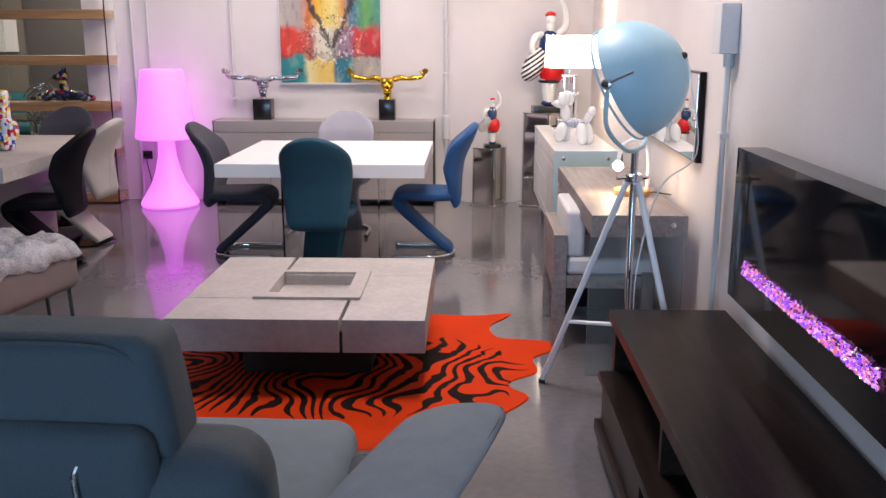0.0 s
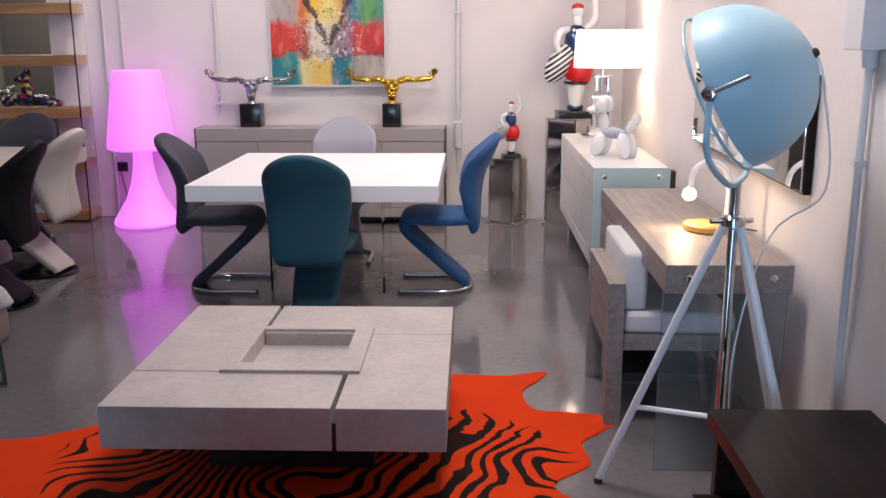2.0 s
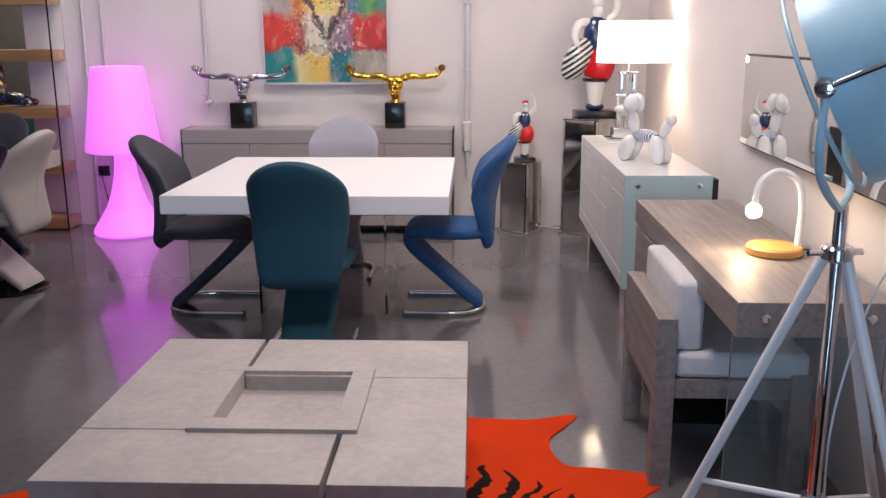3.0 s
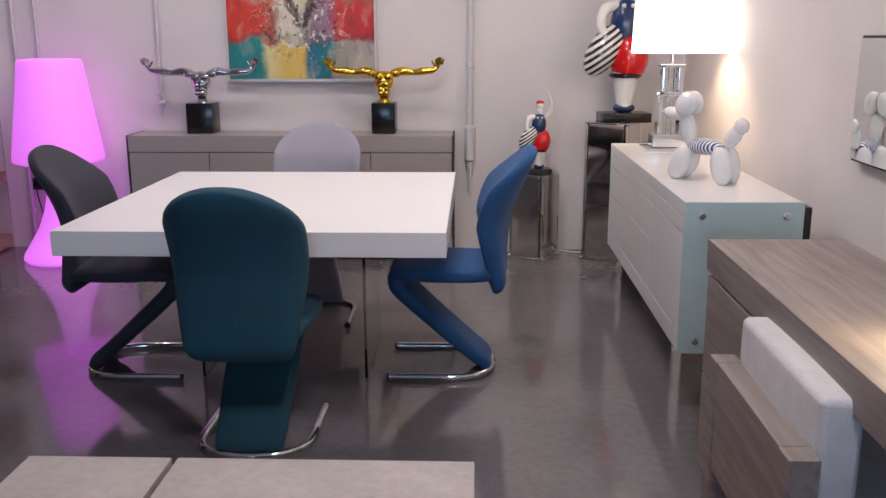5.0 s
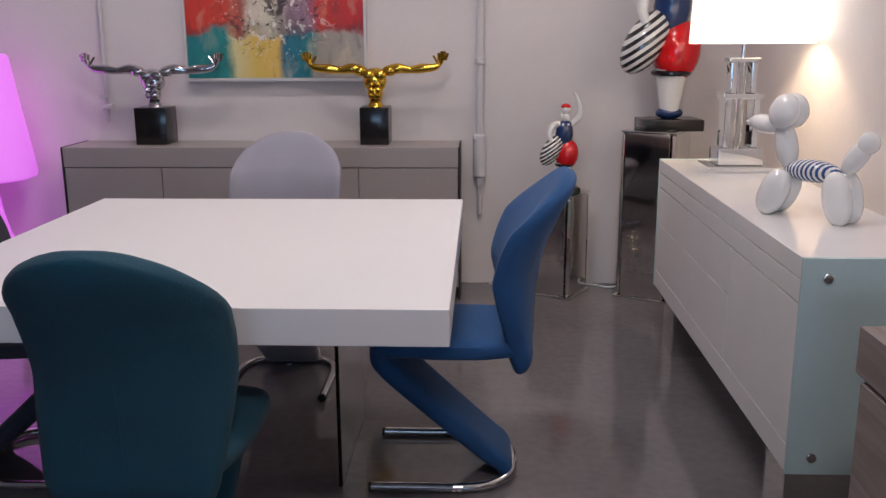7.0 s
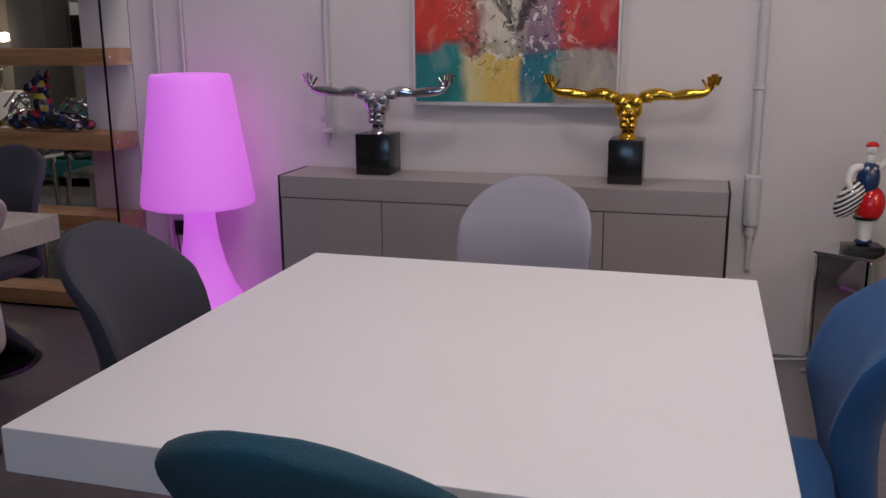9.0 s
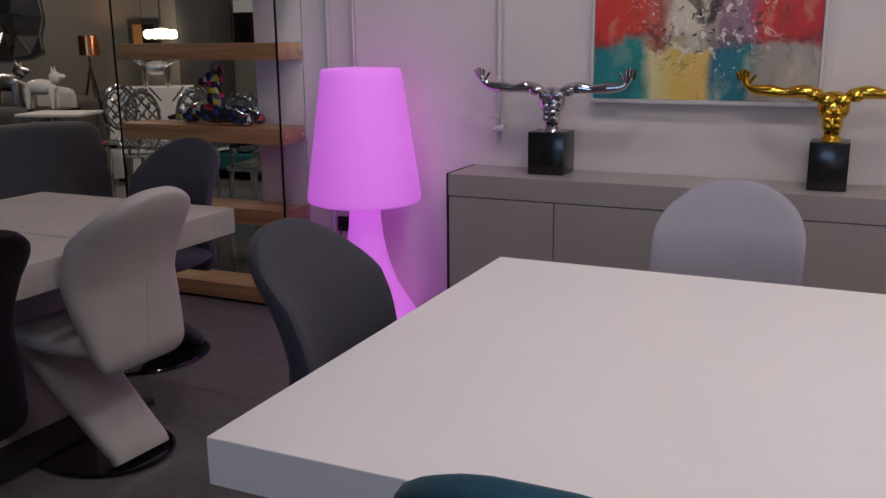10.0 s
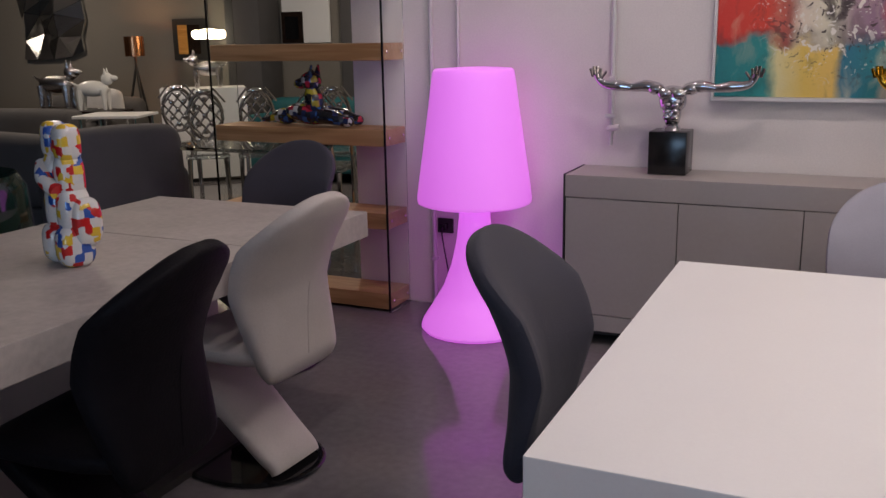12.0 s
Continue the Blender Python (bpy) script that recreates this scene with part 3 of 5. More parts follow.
for a, b in (((-W2, 0), (W2, 0.018)), ((-W2, H2 - 0.018), (W2, H2)), ((-W2, 0.018), (-W2 + 0.014, H2 - 0.018)), ((W2 - 0.014, 0.018), (W2, H2 - 0.018))):
    part("frame", box((a[0], -0.022, a[1]), (b[0], 0.026, b[1]), 0.003), M["steel"], t)


# ---------- z-shaped dining chairs ----------
def ribbon(points, widths, thick, k=5):
    """A padded strip of given widths and thickness that follows a side profile (forward, up)."""
    path = smooth_path([(0, f, z) for f, z in points], k)
    n = len(path)
    bm = bmesh.new()
    rings = []
    for i, p in enumerate(path):
        d = (path[min(i + 1, n - 1)] - path[max(i - 1, 0)]).normalized()
        nrm = Vector((0, -d.z, d.y))
        s = i / (n - 1)
        f = s * (len(widths) - 1)
        j = min(int(f), len(widths) - 2)
        w = (widths[j] * (1 - f + j) + widths[j + 1] * (f - j)) / 2
        g = s * (len(thick) - 1)
        j = min(int(g), len(thick) - 2)
        h = (thick[j] * (1 - g + j) + thick[j + 1] * (g - j)) / 2
        ring = []
        for a in range(20):
            an = 2 * math.pi * a / 20
            cx, cy = math.cos(an), math.sin(an)
            ring.append(bm.verts.new(p + Vector((math.copysign(abs(cx) ** 0.35, cx) * w, 0, 0)) + nrm * math.copysign(abs(cy) ** 0.7, cy) * h))
        rings.append(ring)
    for a, b in zip(rings, rings[1:]):
        for i in range(20):
            bm.faces.new((a[i], a[(i + 1) % 20], b[(i + 1) % 20], b[i]))
    bm.faces.new(list(reversed(rings[0])))
    bm.faces.new(rings[-1])
    return bm


def z_chair(x, y, rz, cloth, label, group, solid_base=False):
    """Faces local +y. Back, seat and slanted front support in one cloth, on a chrome base."""
    t = thing("dining_chair", (x, y, 0), rz, label, "chair", group)
    spine = [(-0.212, 0.368), (-0.222, 0.385), (-0.226, 0.42), (-0.226, 0.50), (-0.230, 0.58), (-0.240, 0.66), (-0.260, 0.73), (-0.286, 0.79)]
    breadth = [0.30, 0.345, 0.375, 0.405, 0.43, 0.447, 0.455, 0.455]
    for step in range(1, 11):
        a = radians(9 * step)
        up = math.sin(a)
        spine.append((-0.286 - 0.086 * up, 0.79 + 0.166 * up))
        breadth.append(0.455 * max(0.05, math.cos(a)))
    back = ribbon(spine, breadth, [0.03, 0.06, 0.08, 0.085, 0.085, 0.085, 0.082, 0.08, 0.078, 0.075, 0.07, 0.066, 0.062, 0.056, 0.05, 0.042, 0.03, 0.012], 4)
    for v in back.verts:
        rise = max(0.0, min(1.0, (v.co.z - 0.40) / 0.25)) * max(0.0, min(1.0, (1.0 - v.co.z) / 0.2))
        v.co.y += 1.7 * v.co.x ** 2 * rise
    part("backrest", back, cloth, t)
    part("back_seam", tube([(0, -0.266, 0.43), (0, -0.268, 0.52), (0, -0.273, 0.60), (0, -0.285, 0.68)], 0.0025, 6), cloth, t)
    seat = ribbon([(-0.24, 0.455), (-0.12, 0.450), (0.02, 0.452), (0.13, 0.455), (0.185, 0.44), (0.198, 0.41)], [0.36, 0.42, 0.44, 0.43, 0.38, 0.30], [0.07, 0.075, 0.075, 0.07, 0.06])
    part("seat", seat, cloth, t)
    leg = ribbon([(0.193, 0.44), (0.197, 0.405), (0.165, 0.35), (0.01, 0.205), (-0.125, 0.085), (-0.17, 0.05), (-0.185, 0.025)], [0.34, 0.30, 0.27, 0.25, 0.24, 0.235], [0.06, 0.075, 0.07, 0.065, 0.06, 0.05])
    part("slanted_support", leg, cloth, t)
    if solid_base:
        bm = bmesh.new()
        add_lathe(bm, [(0.0, 0.0), (0.235, 0.0), (0.245, 0.008), (0.235, 0.016), (0.0, 0.018)], 40, Matrix.Diagonal((0.9, 1.08, 1, 1)), caps=False)
        part("base_plate", bm, M["blackglass"], t, "glossy black base plate with a chrome rim")
    else:
        pts = [(0.195, 0.225, 0.016), (0.195, 0.08, 0.016), (0.195, -0.05, 0.016), (0.17, -0.14, 0.016), (0.10, -0.195, 0.016), (0, -0.21, 0.016)]
        pts = pts + [(-px, py, pz) for px, py, pz in reversed(pts[:-1])]
        part("base_tube", tube(pts, 0.0145, 12), M["chrome"], t, "chrome floor tube")
        for s in (-1, 1):
            part("end_cap", tube([(s * 0.195, 0.223, 0.016), (s * 0.195, 0.231, 0.016)], 0.016, 12, 1), M["groove"], t)
    return t


G = "chairs round the white table"
z_chair(-0.452, 5.425, 0, M["teal"], "teal velvet dining chair on a chrome cantilever base", G)
z_chair(0.18, 6.15, 90, M["blue"], "royal blue fabric dining chair on a chrome cantilever base", G)
z_chair(-1.135, 6.12, -90, M["charcoal"], "charcoal fabric dining chair on a chrome cantilever base", G)
z_chair(-0.508, 6.86, 180, M["lilac"], "pale grey fabric dining chair on a chrome cantilever base", G)
G = "chairs at the second table"
z_chair(-2.50, 6.43, 86, M["ivory"], "ivory leather dining chair on a glossy black base", G, True)
z_chair(-2.42, 5.69, 95, M["blackleather"], "black leather dining chair beside the second table", G, True)
z_chair(-3.0, 7.25, 180, M["charcoal"], "charcoal dining chair at the head of the second table", G, True)


# ---------- tables ----------
t = thing("dining_table", (-0.452, 6.052, 0), 0, "square white lacquered dining table on clear glass legs", "table")
part("tabletop", box((-0.676, -0.687, 0.672), (0.670, 0.687, 0.760), 0.004, 2), M["whitetop"], t)
for px in (-0.375, 0.312):
    pane = part("glass_leg", box((px - 0.006, -0.075, 0.0), (px + 0.006, 0.45, 0.671), 0.001, 1), M["glass"], t, "clear glass panel leg")
    pane.visible_shadow = False

t = thing("second_table", (-2.905, 6.15, 0), 0, "pale rectangular dining table with an extension seam", "table")
part("tabletop", box((-0.52, -1.0, 0.66), (0.52, 0.28, 0.76), 0.005), M["concrete"], t)
part("extension_leaf", box((-0.52, 0.284, 0.66), (0.52, 0.94, 0.76), 0.005), M["concrete"], t)
part("pedestal", box((-0.12, -0.55, 0.03), (0.12, 0.5, 0.66), 0.004), M["greige"], t)
part("foot", box((-0.3, -0.7, 0.0), (0.3, 0.65, 0.03), 0.004), M["groove"], t)

# coffee table
t = thing("coffee_table", (-0.2525, 3.952, 0), 0, "low square concrete-look coffee table with a central tray", "coffee table")
ZT, ZB, B = 0.360, 0.210, 0.004
for a, b in (((-0.5675, -0.562), (0.1945, -0.242)), ((0.2095, -0.562), (0.5675, 0.181)), ((-0.1845, 0.185), (0.5675, 0.562)), ((-0.5675, -0.238), (-0.1995, 0.562))):
    part("top_panel", box((*a, ZB), (*b, ZT), B), M["concrete"], t)
part("core", box((-0.55, -0.545, ZB + 0.006), (0.55, 0.545, 0.300)), M["groove"], t)
for a, b in (((-0.248, -0.262), (0.2525, -0.186)), ((-0.248, 0.198), (0.2525, 0.238)), ((-0.248, -0.186), (-0.190, 0.198)), ((0.180, -0.186), (0.2525, 0.198))):
    part("tray_frame", box((*a, 0.302), (*b, ZT + 0.014), 0.002), M["concrete"], t)
part("tray_bottom", box((-0.19, -0.186, 0.300), (0.18, 0.198, 0.308)), M["concrete"], t)
part("plinth", box((-0.30, -0.28, 0.0072), (0.30, 0.30, ZB), 0.004), M["groove"], t)

# hide rug
outline = [(0.31, 4.62), (0.55, 4.60), (0.74, 4.66), (0.70, 4.55), (0.62, 4.41), (0.66, 4.23), (0.80, 4.20), (1.0, 4.14), (0.90, 4.0), (0.82, 3.90), (0.83, 3.73), (0.70, 3.60), (0.70, 3.52), (0.77, 3.42), (0.68, 3.27), (0.45, 3.03), (0.13, 2.88), (-0.3, 2.95), (-0.6, 3.08), (-0.88, 3.23), (-1.2, 3.22), (-1.27, 3.36), (-1.55, 3.5), (-1.62, 3.84), (-1.35, 3.89), (-1.12, 4.02), (-0.9, 4.2), (-1.0, 4.5), (-0.7, 4.4), (-0.2, 4.5)]
loop = smooth_path([(x, y, 0) for x, y in outline + outline[:1]], 5)[:-1]
bm = bmesh.new()
cx, cy = -0.2, 3.8
rings = []
for s, z in ((1.0, 0.001), (0.995, 0.006), (0.9, 0.007), (0.6, 0.007), (0.3, 0.007)):
    rings.append([bm.verts.new((cx + (p.x - cx) * s, cy + (p.y - cy) * s, z + (0.003 * noise.noise(p * 3) if s > 0.99 and z > 0.002 else 0))) for p in loop])
for a, b in zip(rings, rings[1:]):
    for i in range(len(loop)):
        bm.faces.new((a[i], a[(i + 1) % len(loop)], b[(i + 1) % len(loop)], b[i]))
bm.faces.new(rings[-1])
solo("hide_rug", bm, M["hide"], "orange dyed hide rug with black zebra stripes under the coffee table", "rug")

# ---------- sideboard with trophies ----------
t = thing("sideboard", (-0.85, 8.16, 0), 0, "long greige lacquered sideboard with four doors", "sideboard")
part("top", box((-1.018, -0.164, 0.696), (1.018, 0.16, 0.798), 0.003), M["greige"], t)
part("body", box((-1.017, -0.14, 0.05), (1.017, 0.158, 0.692)), M["groove"], t)
for s in (-1, 1):
    part("side_panel", box((s * 1.019, -0.166, 0.0), (s * 1.026, 0.16, 0.800), 0.001), M["groove"], t, "dark edge panel")
for i in range(4):
    x0 = -1.017 + i * 0.5085
    part("door", box((x0 + 0.002, -0.162, 0.15), (x0 + 0.5065, -0.142, 0.692), 0.002), M["greige"], t)
part("bottom_rail", box((-1.02, -0.162, 0.07), (1.02, -0.142, 0.146), 0.002), M["greige"], t)


def trophy(at, metal, label, k=1.0):
    bm = bmesh.new()
    add_lathe(bm, [(0.035, 0), (0.03, 0.012), (0.024, 0.02)], 16, pose(0, 0, 0.19))
    add_ball(bm, (0, 0, 0.255), (0.033, 0.028, 0.06))
    add_ball(bm, (0, 0, 0.305), (0.050, 0.036, 0.05), power=0.8)
    for s in (-1, 1):
        add_ball(bm, (s * 0.024, -0.026, 0.325), (0.028, 0.018, 0.022))
        for j in range(3):
            add_ball(bm, (s * 0.015, -0.032, 0.285 - j * 0.022), (0.014, 0.012, 0.012), u=10, v=8)
        add_ball(bm, (s * 0.062, 0, 0.342), (0.032, 0.029, 0.023))
        add_tube(bm, [(s * 0.05, 0, 0.345), (s * 0.10, 0, 0.352), (s * 0.15, 0, 0.346), (s * 0.20, 0, 0.352), (s * 0.25, 0, 0.356), (s * 0.275, 0, 0.372), (s * 0.285, -0.004, 0.395)], [0.019, 0.023, 0.015, 0.021, 0.016, 0.011, 0.012], 12)
        for j in range(4):
            add_tube(bm, [(s * (0.272 + j * 0.009), 0, 0.385), (s * (0.270 + j * 0.013), 0, 0.425 - 0.004 * (j - 1.5) ** 2)], 0.0062, 6, 1)
        add_tube(bm, [(s * 0.268, 0, 0.375), (s * 0.248, 0, 0.405)], 0.005, 6, 1)
    bmesh.ops.transform(bm, matrix=Matrix.Translation((0, 0, 0.19)) @ Matrix.Diagonal((1.22, 1.15, 1.2, 1)) @ Matrix.Translation((0, 0, -0.19)), verts=bm.verts)
    done = set(bm.faces)
    add_box(bm, (-0.09 * k, -0.085, 0), (0.09 * k, 0.085, 0.19), 0.002)
    for f in bm.faces:
        if f not in done:
            f.material_index = 1
    return solo("torso_statue", bm, [metal, M["black"]], label, "statue", at, 0)


trophy((-1.437, 8.19, 0.80), M["chromes"], "silver torso statue with outstretched arms on a black block", 0.92)
trophy((-0.268, 8.185, 0.80), M["gold"], "gold torso statue with outstretched arms on a black block", 0.82)

# ---------- glowing lamp ----------
t = thing("floor_lamp", (-2.33, 8.03, 0), 0, "oversized lamp of glowing violet plastic standing on the floor", "floor lamp")
part("foot", lathe([(0.12, 0.0), (0.255, 0.004), (0.268, 0.02), (0.260, 0.05), (0.215, 0.12), (0.155, 0.22), (0.115, 0.33), (0.088, 0.45), (0.076, 0.56), (0.075, 0.64)], 48), M["glow"], t)
part("shade", lathe([(0.08, 0.645), (0.25, 0.632), (0.272, 0.640), (0.276, 0.66), (0.262, 0.76), (0.238, 0.92), (0.212, 1.10), (0.196, 1.22), (0.190, 1.255), (0.180, 1.267), (0.10, 1.272)], 48), M["glow"], t)

# ---------- white chest of drawers ----------
t = thing("chest_of_drawers", (1.06, 5.605, 0), 0, "white gloss low chest of drawers with a frosted glass end", "chest of drawers")
part("top", box((0.0, 0.012, 0.765), (0.415, 1.79, 0.820), 0.003), M["whitegloss"], t)
part("carcass", box((0.022, 0.014, 0.258), (0.413, 1.788, 0.764)), M["whitegloss"], t)
for y0, y1, z0, z1 in ((0.014, 0.62, 0.334, 0.70), (0.624, 1.786, 0.334, 0.545), (0.624, 1.786, 0.550, 0.70), (0.014, 1.786, 0.705, 0.762)):
    part("drawer_front", box((0.0, y0, z0), (0.0205, y1, z1), 0.002), M["whitegloss"], t)
part("plinth_rail", box((0.0, 0.014, 0.258), (0.0205, 1.786, 0.330), 0.002), M["whitegloss"], t)
for yy in (0.0, 1.791):
    g = part("glass_end", box((-0.002, yy, 0.255), (0.417, yy + 0.011, 0.822), 0.002, 1), M["greenglass"], t, "frosted pale green glass end panel")
    if yy == 0.0:
        for bx, bz in ((0.06, 0.772), (0.355, 0.772), (0.06, 0.304), (0.355, 0.304)):
            part("bolt", lathe([(0.013, 0), (0.013, 0.006), (0.009, 0.009)], 14, pose(bx, 0.0, bz, 90)), M["chrome"], g)
for yy in (0.115, 1.55):
    part("foot", box((0.04, yy, 0.0), (0.36, yy + 0.16, 0.255), 0.003), M["smoked"], t, "dark mirrored foot")
part("back_strip", box((0.418, 0.02, 0.66), (0.45, 0.10, 0.80), 0.002), M["groove"], t)

# balloon dog
bm = bmesh.new()
d = (Vector((1.32, 6.016, 0)) - Vector((1.167, 6.19, 0)))
for s in (-1, 1):
    add_ball(bm, (-0.105, s * 0.030, 0.068), (0.044, 0.034, 0.074), (0, 24, 0), power=0.9)
    add_ball(bm, (0.092, s * 0.030, 0.072), (0.042, 0.034, 0.078), (0, -12, 0), power=0.9)
    add_ball(bm, (-0.092, s * 0.026, 0.305), (0.046, 0.030, 0.052), (s * 10, 14, 0))
add_ball(bm, (-0.005, 0, 0.138), (0.088, 0.034, 0.034), mi=1)
add_ball(bm, (-0.092, 0, 0.205), (0.034, 0.030, 0.072), (0, -12, 0))
add_ball(bm, (-0.165, 0, 0.262), (0.055, 0.029, 0.027), (0, 8, 0))
add_ball(bm, (0.120, 0, 0.188), (0.030, 0.026, 0.056), (0, 34, 0))
add_ball(bm, (0.152, 0, 0.232), (0.030, 0.028, 0.032))
add_ball(bm, (-0.222, 0, 0.264), (0.009, 0.009, 0.009))
solo("balloon_dog", bm, [M["porcelain"], M["stripeblue"]], "white porcelain balloon dog with a blue striped belly", "figurine", (1.245, 6.10, 0.8205), math.degrees(math.atan2(d.y, d.x)))

# buffet lamp
t = thing("table_lamp", (1.30, 7.10, 0.8205), 0, "mirrored block table lamp with a wide lit white shade", "table lamp")
part("base_plate", box((-0.13, -0.10, 0), (0.13, 0.10, 0.022), 0.003), M["mirror"], t)
part("lower_block", box((-0.09, -0.07, 0.022), (0.09, 0.07, 0.09), 0.006), M["mirror"], t)
for s in (-1, 1):
    part("upright", box((s * 0.055 - 0.012, -0.045, 0.09), (s * 0.055 + 0.012, 0.045, 0.28), 0.003), M["mirror"], t)
    part("upper_upright", box((s * 0.040 - 0.010, -0.035, 0.30), (s * 0.040 + 0.010, 0.035, 0.42), 0.003), M["mirror"], t)
part("crystal_bar", box((-0.014, -0.014, 0.09), (0.014, 0.014, 0.42), 0.004), M["glass"], t)
part("middle_cap", box((-0.078, -0.055, 0.28), (0.078, 0.055, 0.30), 0.003), M["mirror"], t)
part("top_cap", box((-0.060, -0.045, 0.42), (0.060, 0.045, 0.436), 0.003), M["mirror"], t)
part("stem", tube([(0, 0, 0.436), (0, 0, 0.55)], 0.007, 10, 1), M["chrome"], t)
sh = bmesh.new()
prof = [(0.235, 0.49), (0.240, 0.49), (0.230, 0.745), (0.226, 0.745)]
add_lathe(sh, prof + prof[:1], 40, pose(0.05, 0.06, 0) @ Matrix.Diagonal((1.02, 0.70, 1, 1)), caps=False)
part("shade", sh, M["shade"], t, "lit white fabric shade")
lamp("buffet_bulb", "POINT", (1.32, 7.16, 1.44), 14, (1.0, 0.74, 0.45), 0.04)


# ---------- mirrored pedestals and figurines ----------
def pedestal(x, y, rz, w, h, cap, label):
    t = thing("glass_pedestal", (x, y, 0), rz, label, "pedestal", "glass pedestals")
    part("plinth", box((-w - 0.012, -w - 0.012, 0), (w + 0.012, w + 0.012, 0.02), 0.004), M["mirror"], t)
    e = w - 0.026
    for i in range(4):
        p = part("mirror_side", box((-e, -w, 0.021), (e, -w + 0.006, h - 0.012), 0.001, 1), M["smoked"], t)
        p.matrix_basis = pose(0, 0, 0, 0, 0, 90 * i)
        q = part("corner_strip", box((-w, -w, 0.021), (-e - 0.001, -e - 0.001, h - 0.012), 0.011, 1), M["mirror"], t, "bevelled mirror edge")
        q.matrix_basis = pose(0, 0, 0, 0, 0, 90 * i)
    part("top", box((-w, -w, h - 0.011), (w, w, h), 0.002), M["mirror"], t)
    return t


pedestal(0.69, 8.145, -30, 0.122, 0.55, 0.06, "low square silver glass pedestal standing by the wall")
pedestal(1.175, 8.11, 62, 0.138, 0.88, 0.05, "tall square silver glass pedestal in the corner")


def dancer(at, k, rz, striped, label):
    """A plump dancer figurine on a black block: balled shapes in lacquer colours."""
    bm = box((-0.13 * k, -0.10 * k, 0), (0.13 * k, 0.10 * k, 0.05 * k), 0.003)
    for f in bm.faces:
        f.material_index = 0
    add_ball(bm, (0.0, 0, 0.075 * k), (0.062 * k, 0.045 * k, 0.028 * k), mi=3)
    add_lathe(bm, [(0.042 * k, 0.08 * k), (0.045 * k, 0.10 * k), (0.066 * k, 0.22 * k), (0.072 * k, 0.27 * k)], 20, mi=1)
    add_ball(bm, (0.02 * k, 0, 0.345 * k), (0.104 * k, 0.098 * k, 0.14 * k), (0, 8, 0), mi=2)
    add_lathe(bm, [(0.078 * k, 0.238 * k), (0.088 * k, 0.246 * k), (0.088 * k, 0.256 * k), (0.08 * k, 0.262 * k)], 24, mi=0)
    add_ball(bm, (-0.125 * k, -0.01 * k, 0.385 * k), (0.085 * k, 0.08 * k, 0.155 * k), (0, 32, 0), mi=4)
    add_ball(bm, (-0.01 * k, 0, 0.53 * k), (0.082 * k, 0.07 * k, 0.13 * k), (0, 4, 0), mi=3)
    for j in range(9):
        add_ball(bm, (0.07 * k * math.cos(j * 0.7), 0.06 * k * math.sin(j * 0.7), 0.615 * k), (0.013 * k,) * 3, mi=1, u=8, v=6)
    add_ball(bm, (0.0, 0, 0.68 * k), (0.034 * k, 0.034 * k, 0.05 * k), mi=1)
    add_ball(bm, (0.0, 0, 0.745 * k), (0.042 * k, 0.042 * k, 0.048 * k), mi=1)
    add_ball(bm, (0.0, 0.006 * k, 0.772 * k), (0.044 * k, 0.044 * k, 0.030 * k), mi=2)
    add_tube(bm, [(0.06 * k, 0, 0.62 * k), (0.12 * k, 0, 0.68 * k), (0.125 * k, 0, 0.78 * k), (0.085 * k, 0, 0.88 * k), (0.06 * k, 0, 0.90 * k)], [0.026 * k, 0.03 * k, 0.024 * k, 0.016 * k, 0.012 * k], 10, mi=1)
    add_tube(bm, [(-0.06 * k, 0, 0.62 * k), (-0.125 * k, -0.02 * k, 0.60 * k), (-0.15 * k, -0.03 * k, 0.52 * k), (-0.12 * k, -0.05 * k, 0.44 * k)], [0.028 * k, 0.032 * k, 0.026 * k, 0.018 * k], 10, mi=1)
    return solo("dancer_figurine", bm, [M["black"], M["porcelain"], M["red"], M["navy"], striped], label, "figurine", at, rz)


dancer((0.715, 8.13, 0.551), 0.57, 8, M["stripesmall"], "small lacquered dancer figurine in red, navy and stripes")
dancer((1.225, 8.07, 0.881), 1.12, 5, M["stripe"], "large lacquered dancer figurine in red, navy and stripes")

# ---------- desk ----------
t = thing("desk", (1.05, 3.665, 0), 0, "grey oak desk with glass end panel and steel bolts", "desk")
part("top", box((0.0, 0.0, 0.670), (0.428, 1.58, 0.770), 0.003), M["greyoak"], t)
g = part("glass_end", box((0.0, 0.03, 0.0), (0.424, 0.042, 0.669), 0.001, 1), M["greyglass"], t, "clear glass end panel")
g.visible_shadow = False
for bx in (0.075, 0.36):
    part("bolt", lathe([(0.014, 0), (0.014, 0.006), (0.009, 0.010)], 14, pose(bx, 0.0, 0.725, 90)), M["chrome"], t)
part("pedestal", box((0.012, 1.02, 0.0), (0.42, 1.56, 0.667), 0.003), M["greyoak"], t)
for z0, z1 in ((0.03, 0.335), (0.341, 0.66)):
    part("drawer_front", box((0.0, 1.03, z0), (0.0115, 1.55, z1), 0.002), M["greyoak"], t)

t = thing("desk_chair", (0.925, 4.075, 0), 0, "block-shaped grey wood armchair with white boucle cushions", "chair")
for px in (0.0, 0.44):
    for py in (0.0, 0.54):
        part("leg", box((px, py, 0.0), (px + 0.065, py + 0.065, 0.40 if px else 0.59), 0.003), M["greyoak"], t)
part("back_panel", box((0.003, 0.066, 0.30), (0.062, 0.539, 0.590), 0.003), M["greyoak"], t)
part("seat_frame", box((0.066, 0.01, 0.315), (0.50, 0.595, 0.382), 0.003), M["greyoak"], t)
part("lower_shelf", box((0.066, 0.07, 0.16), (0.43, 0.535, 0.20), 0.003), M["groove"], t)
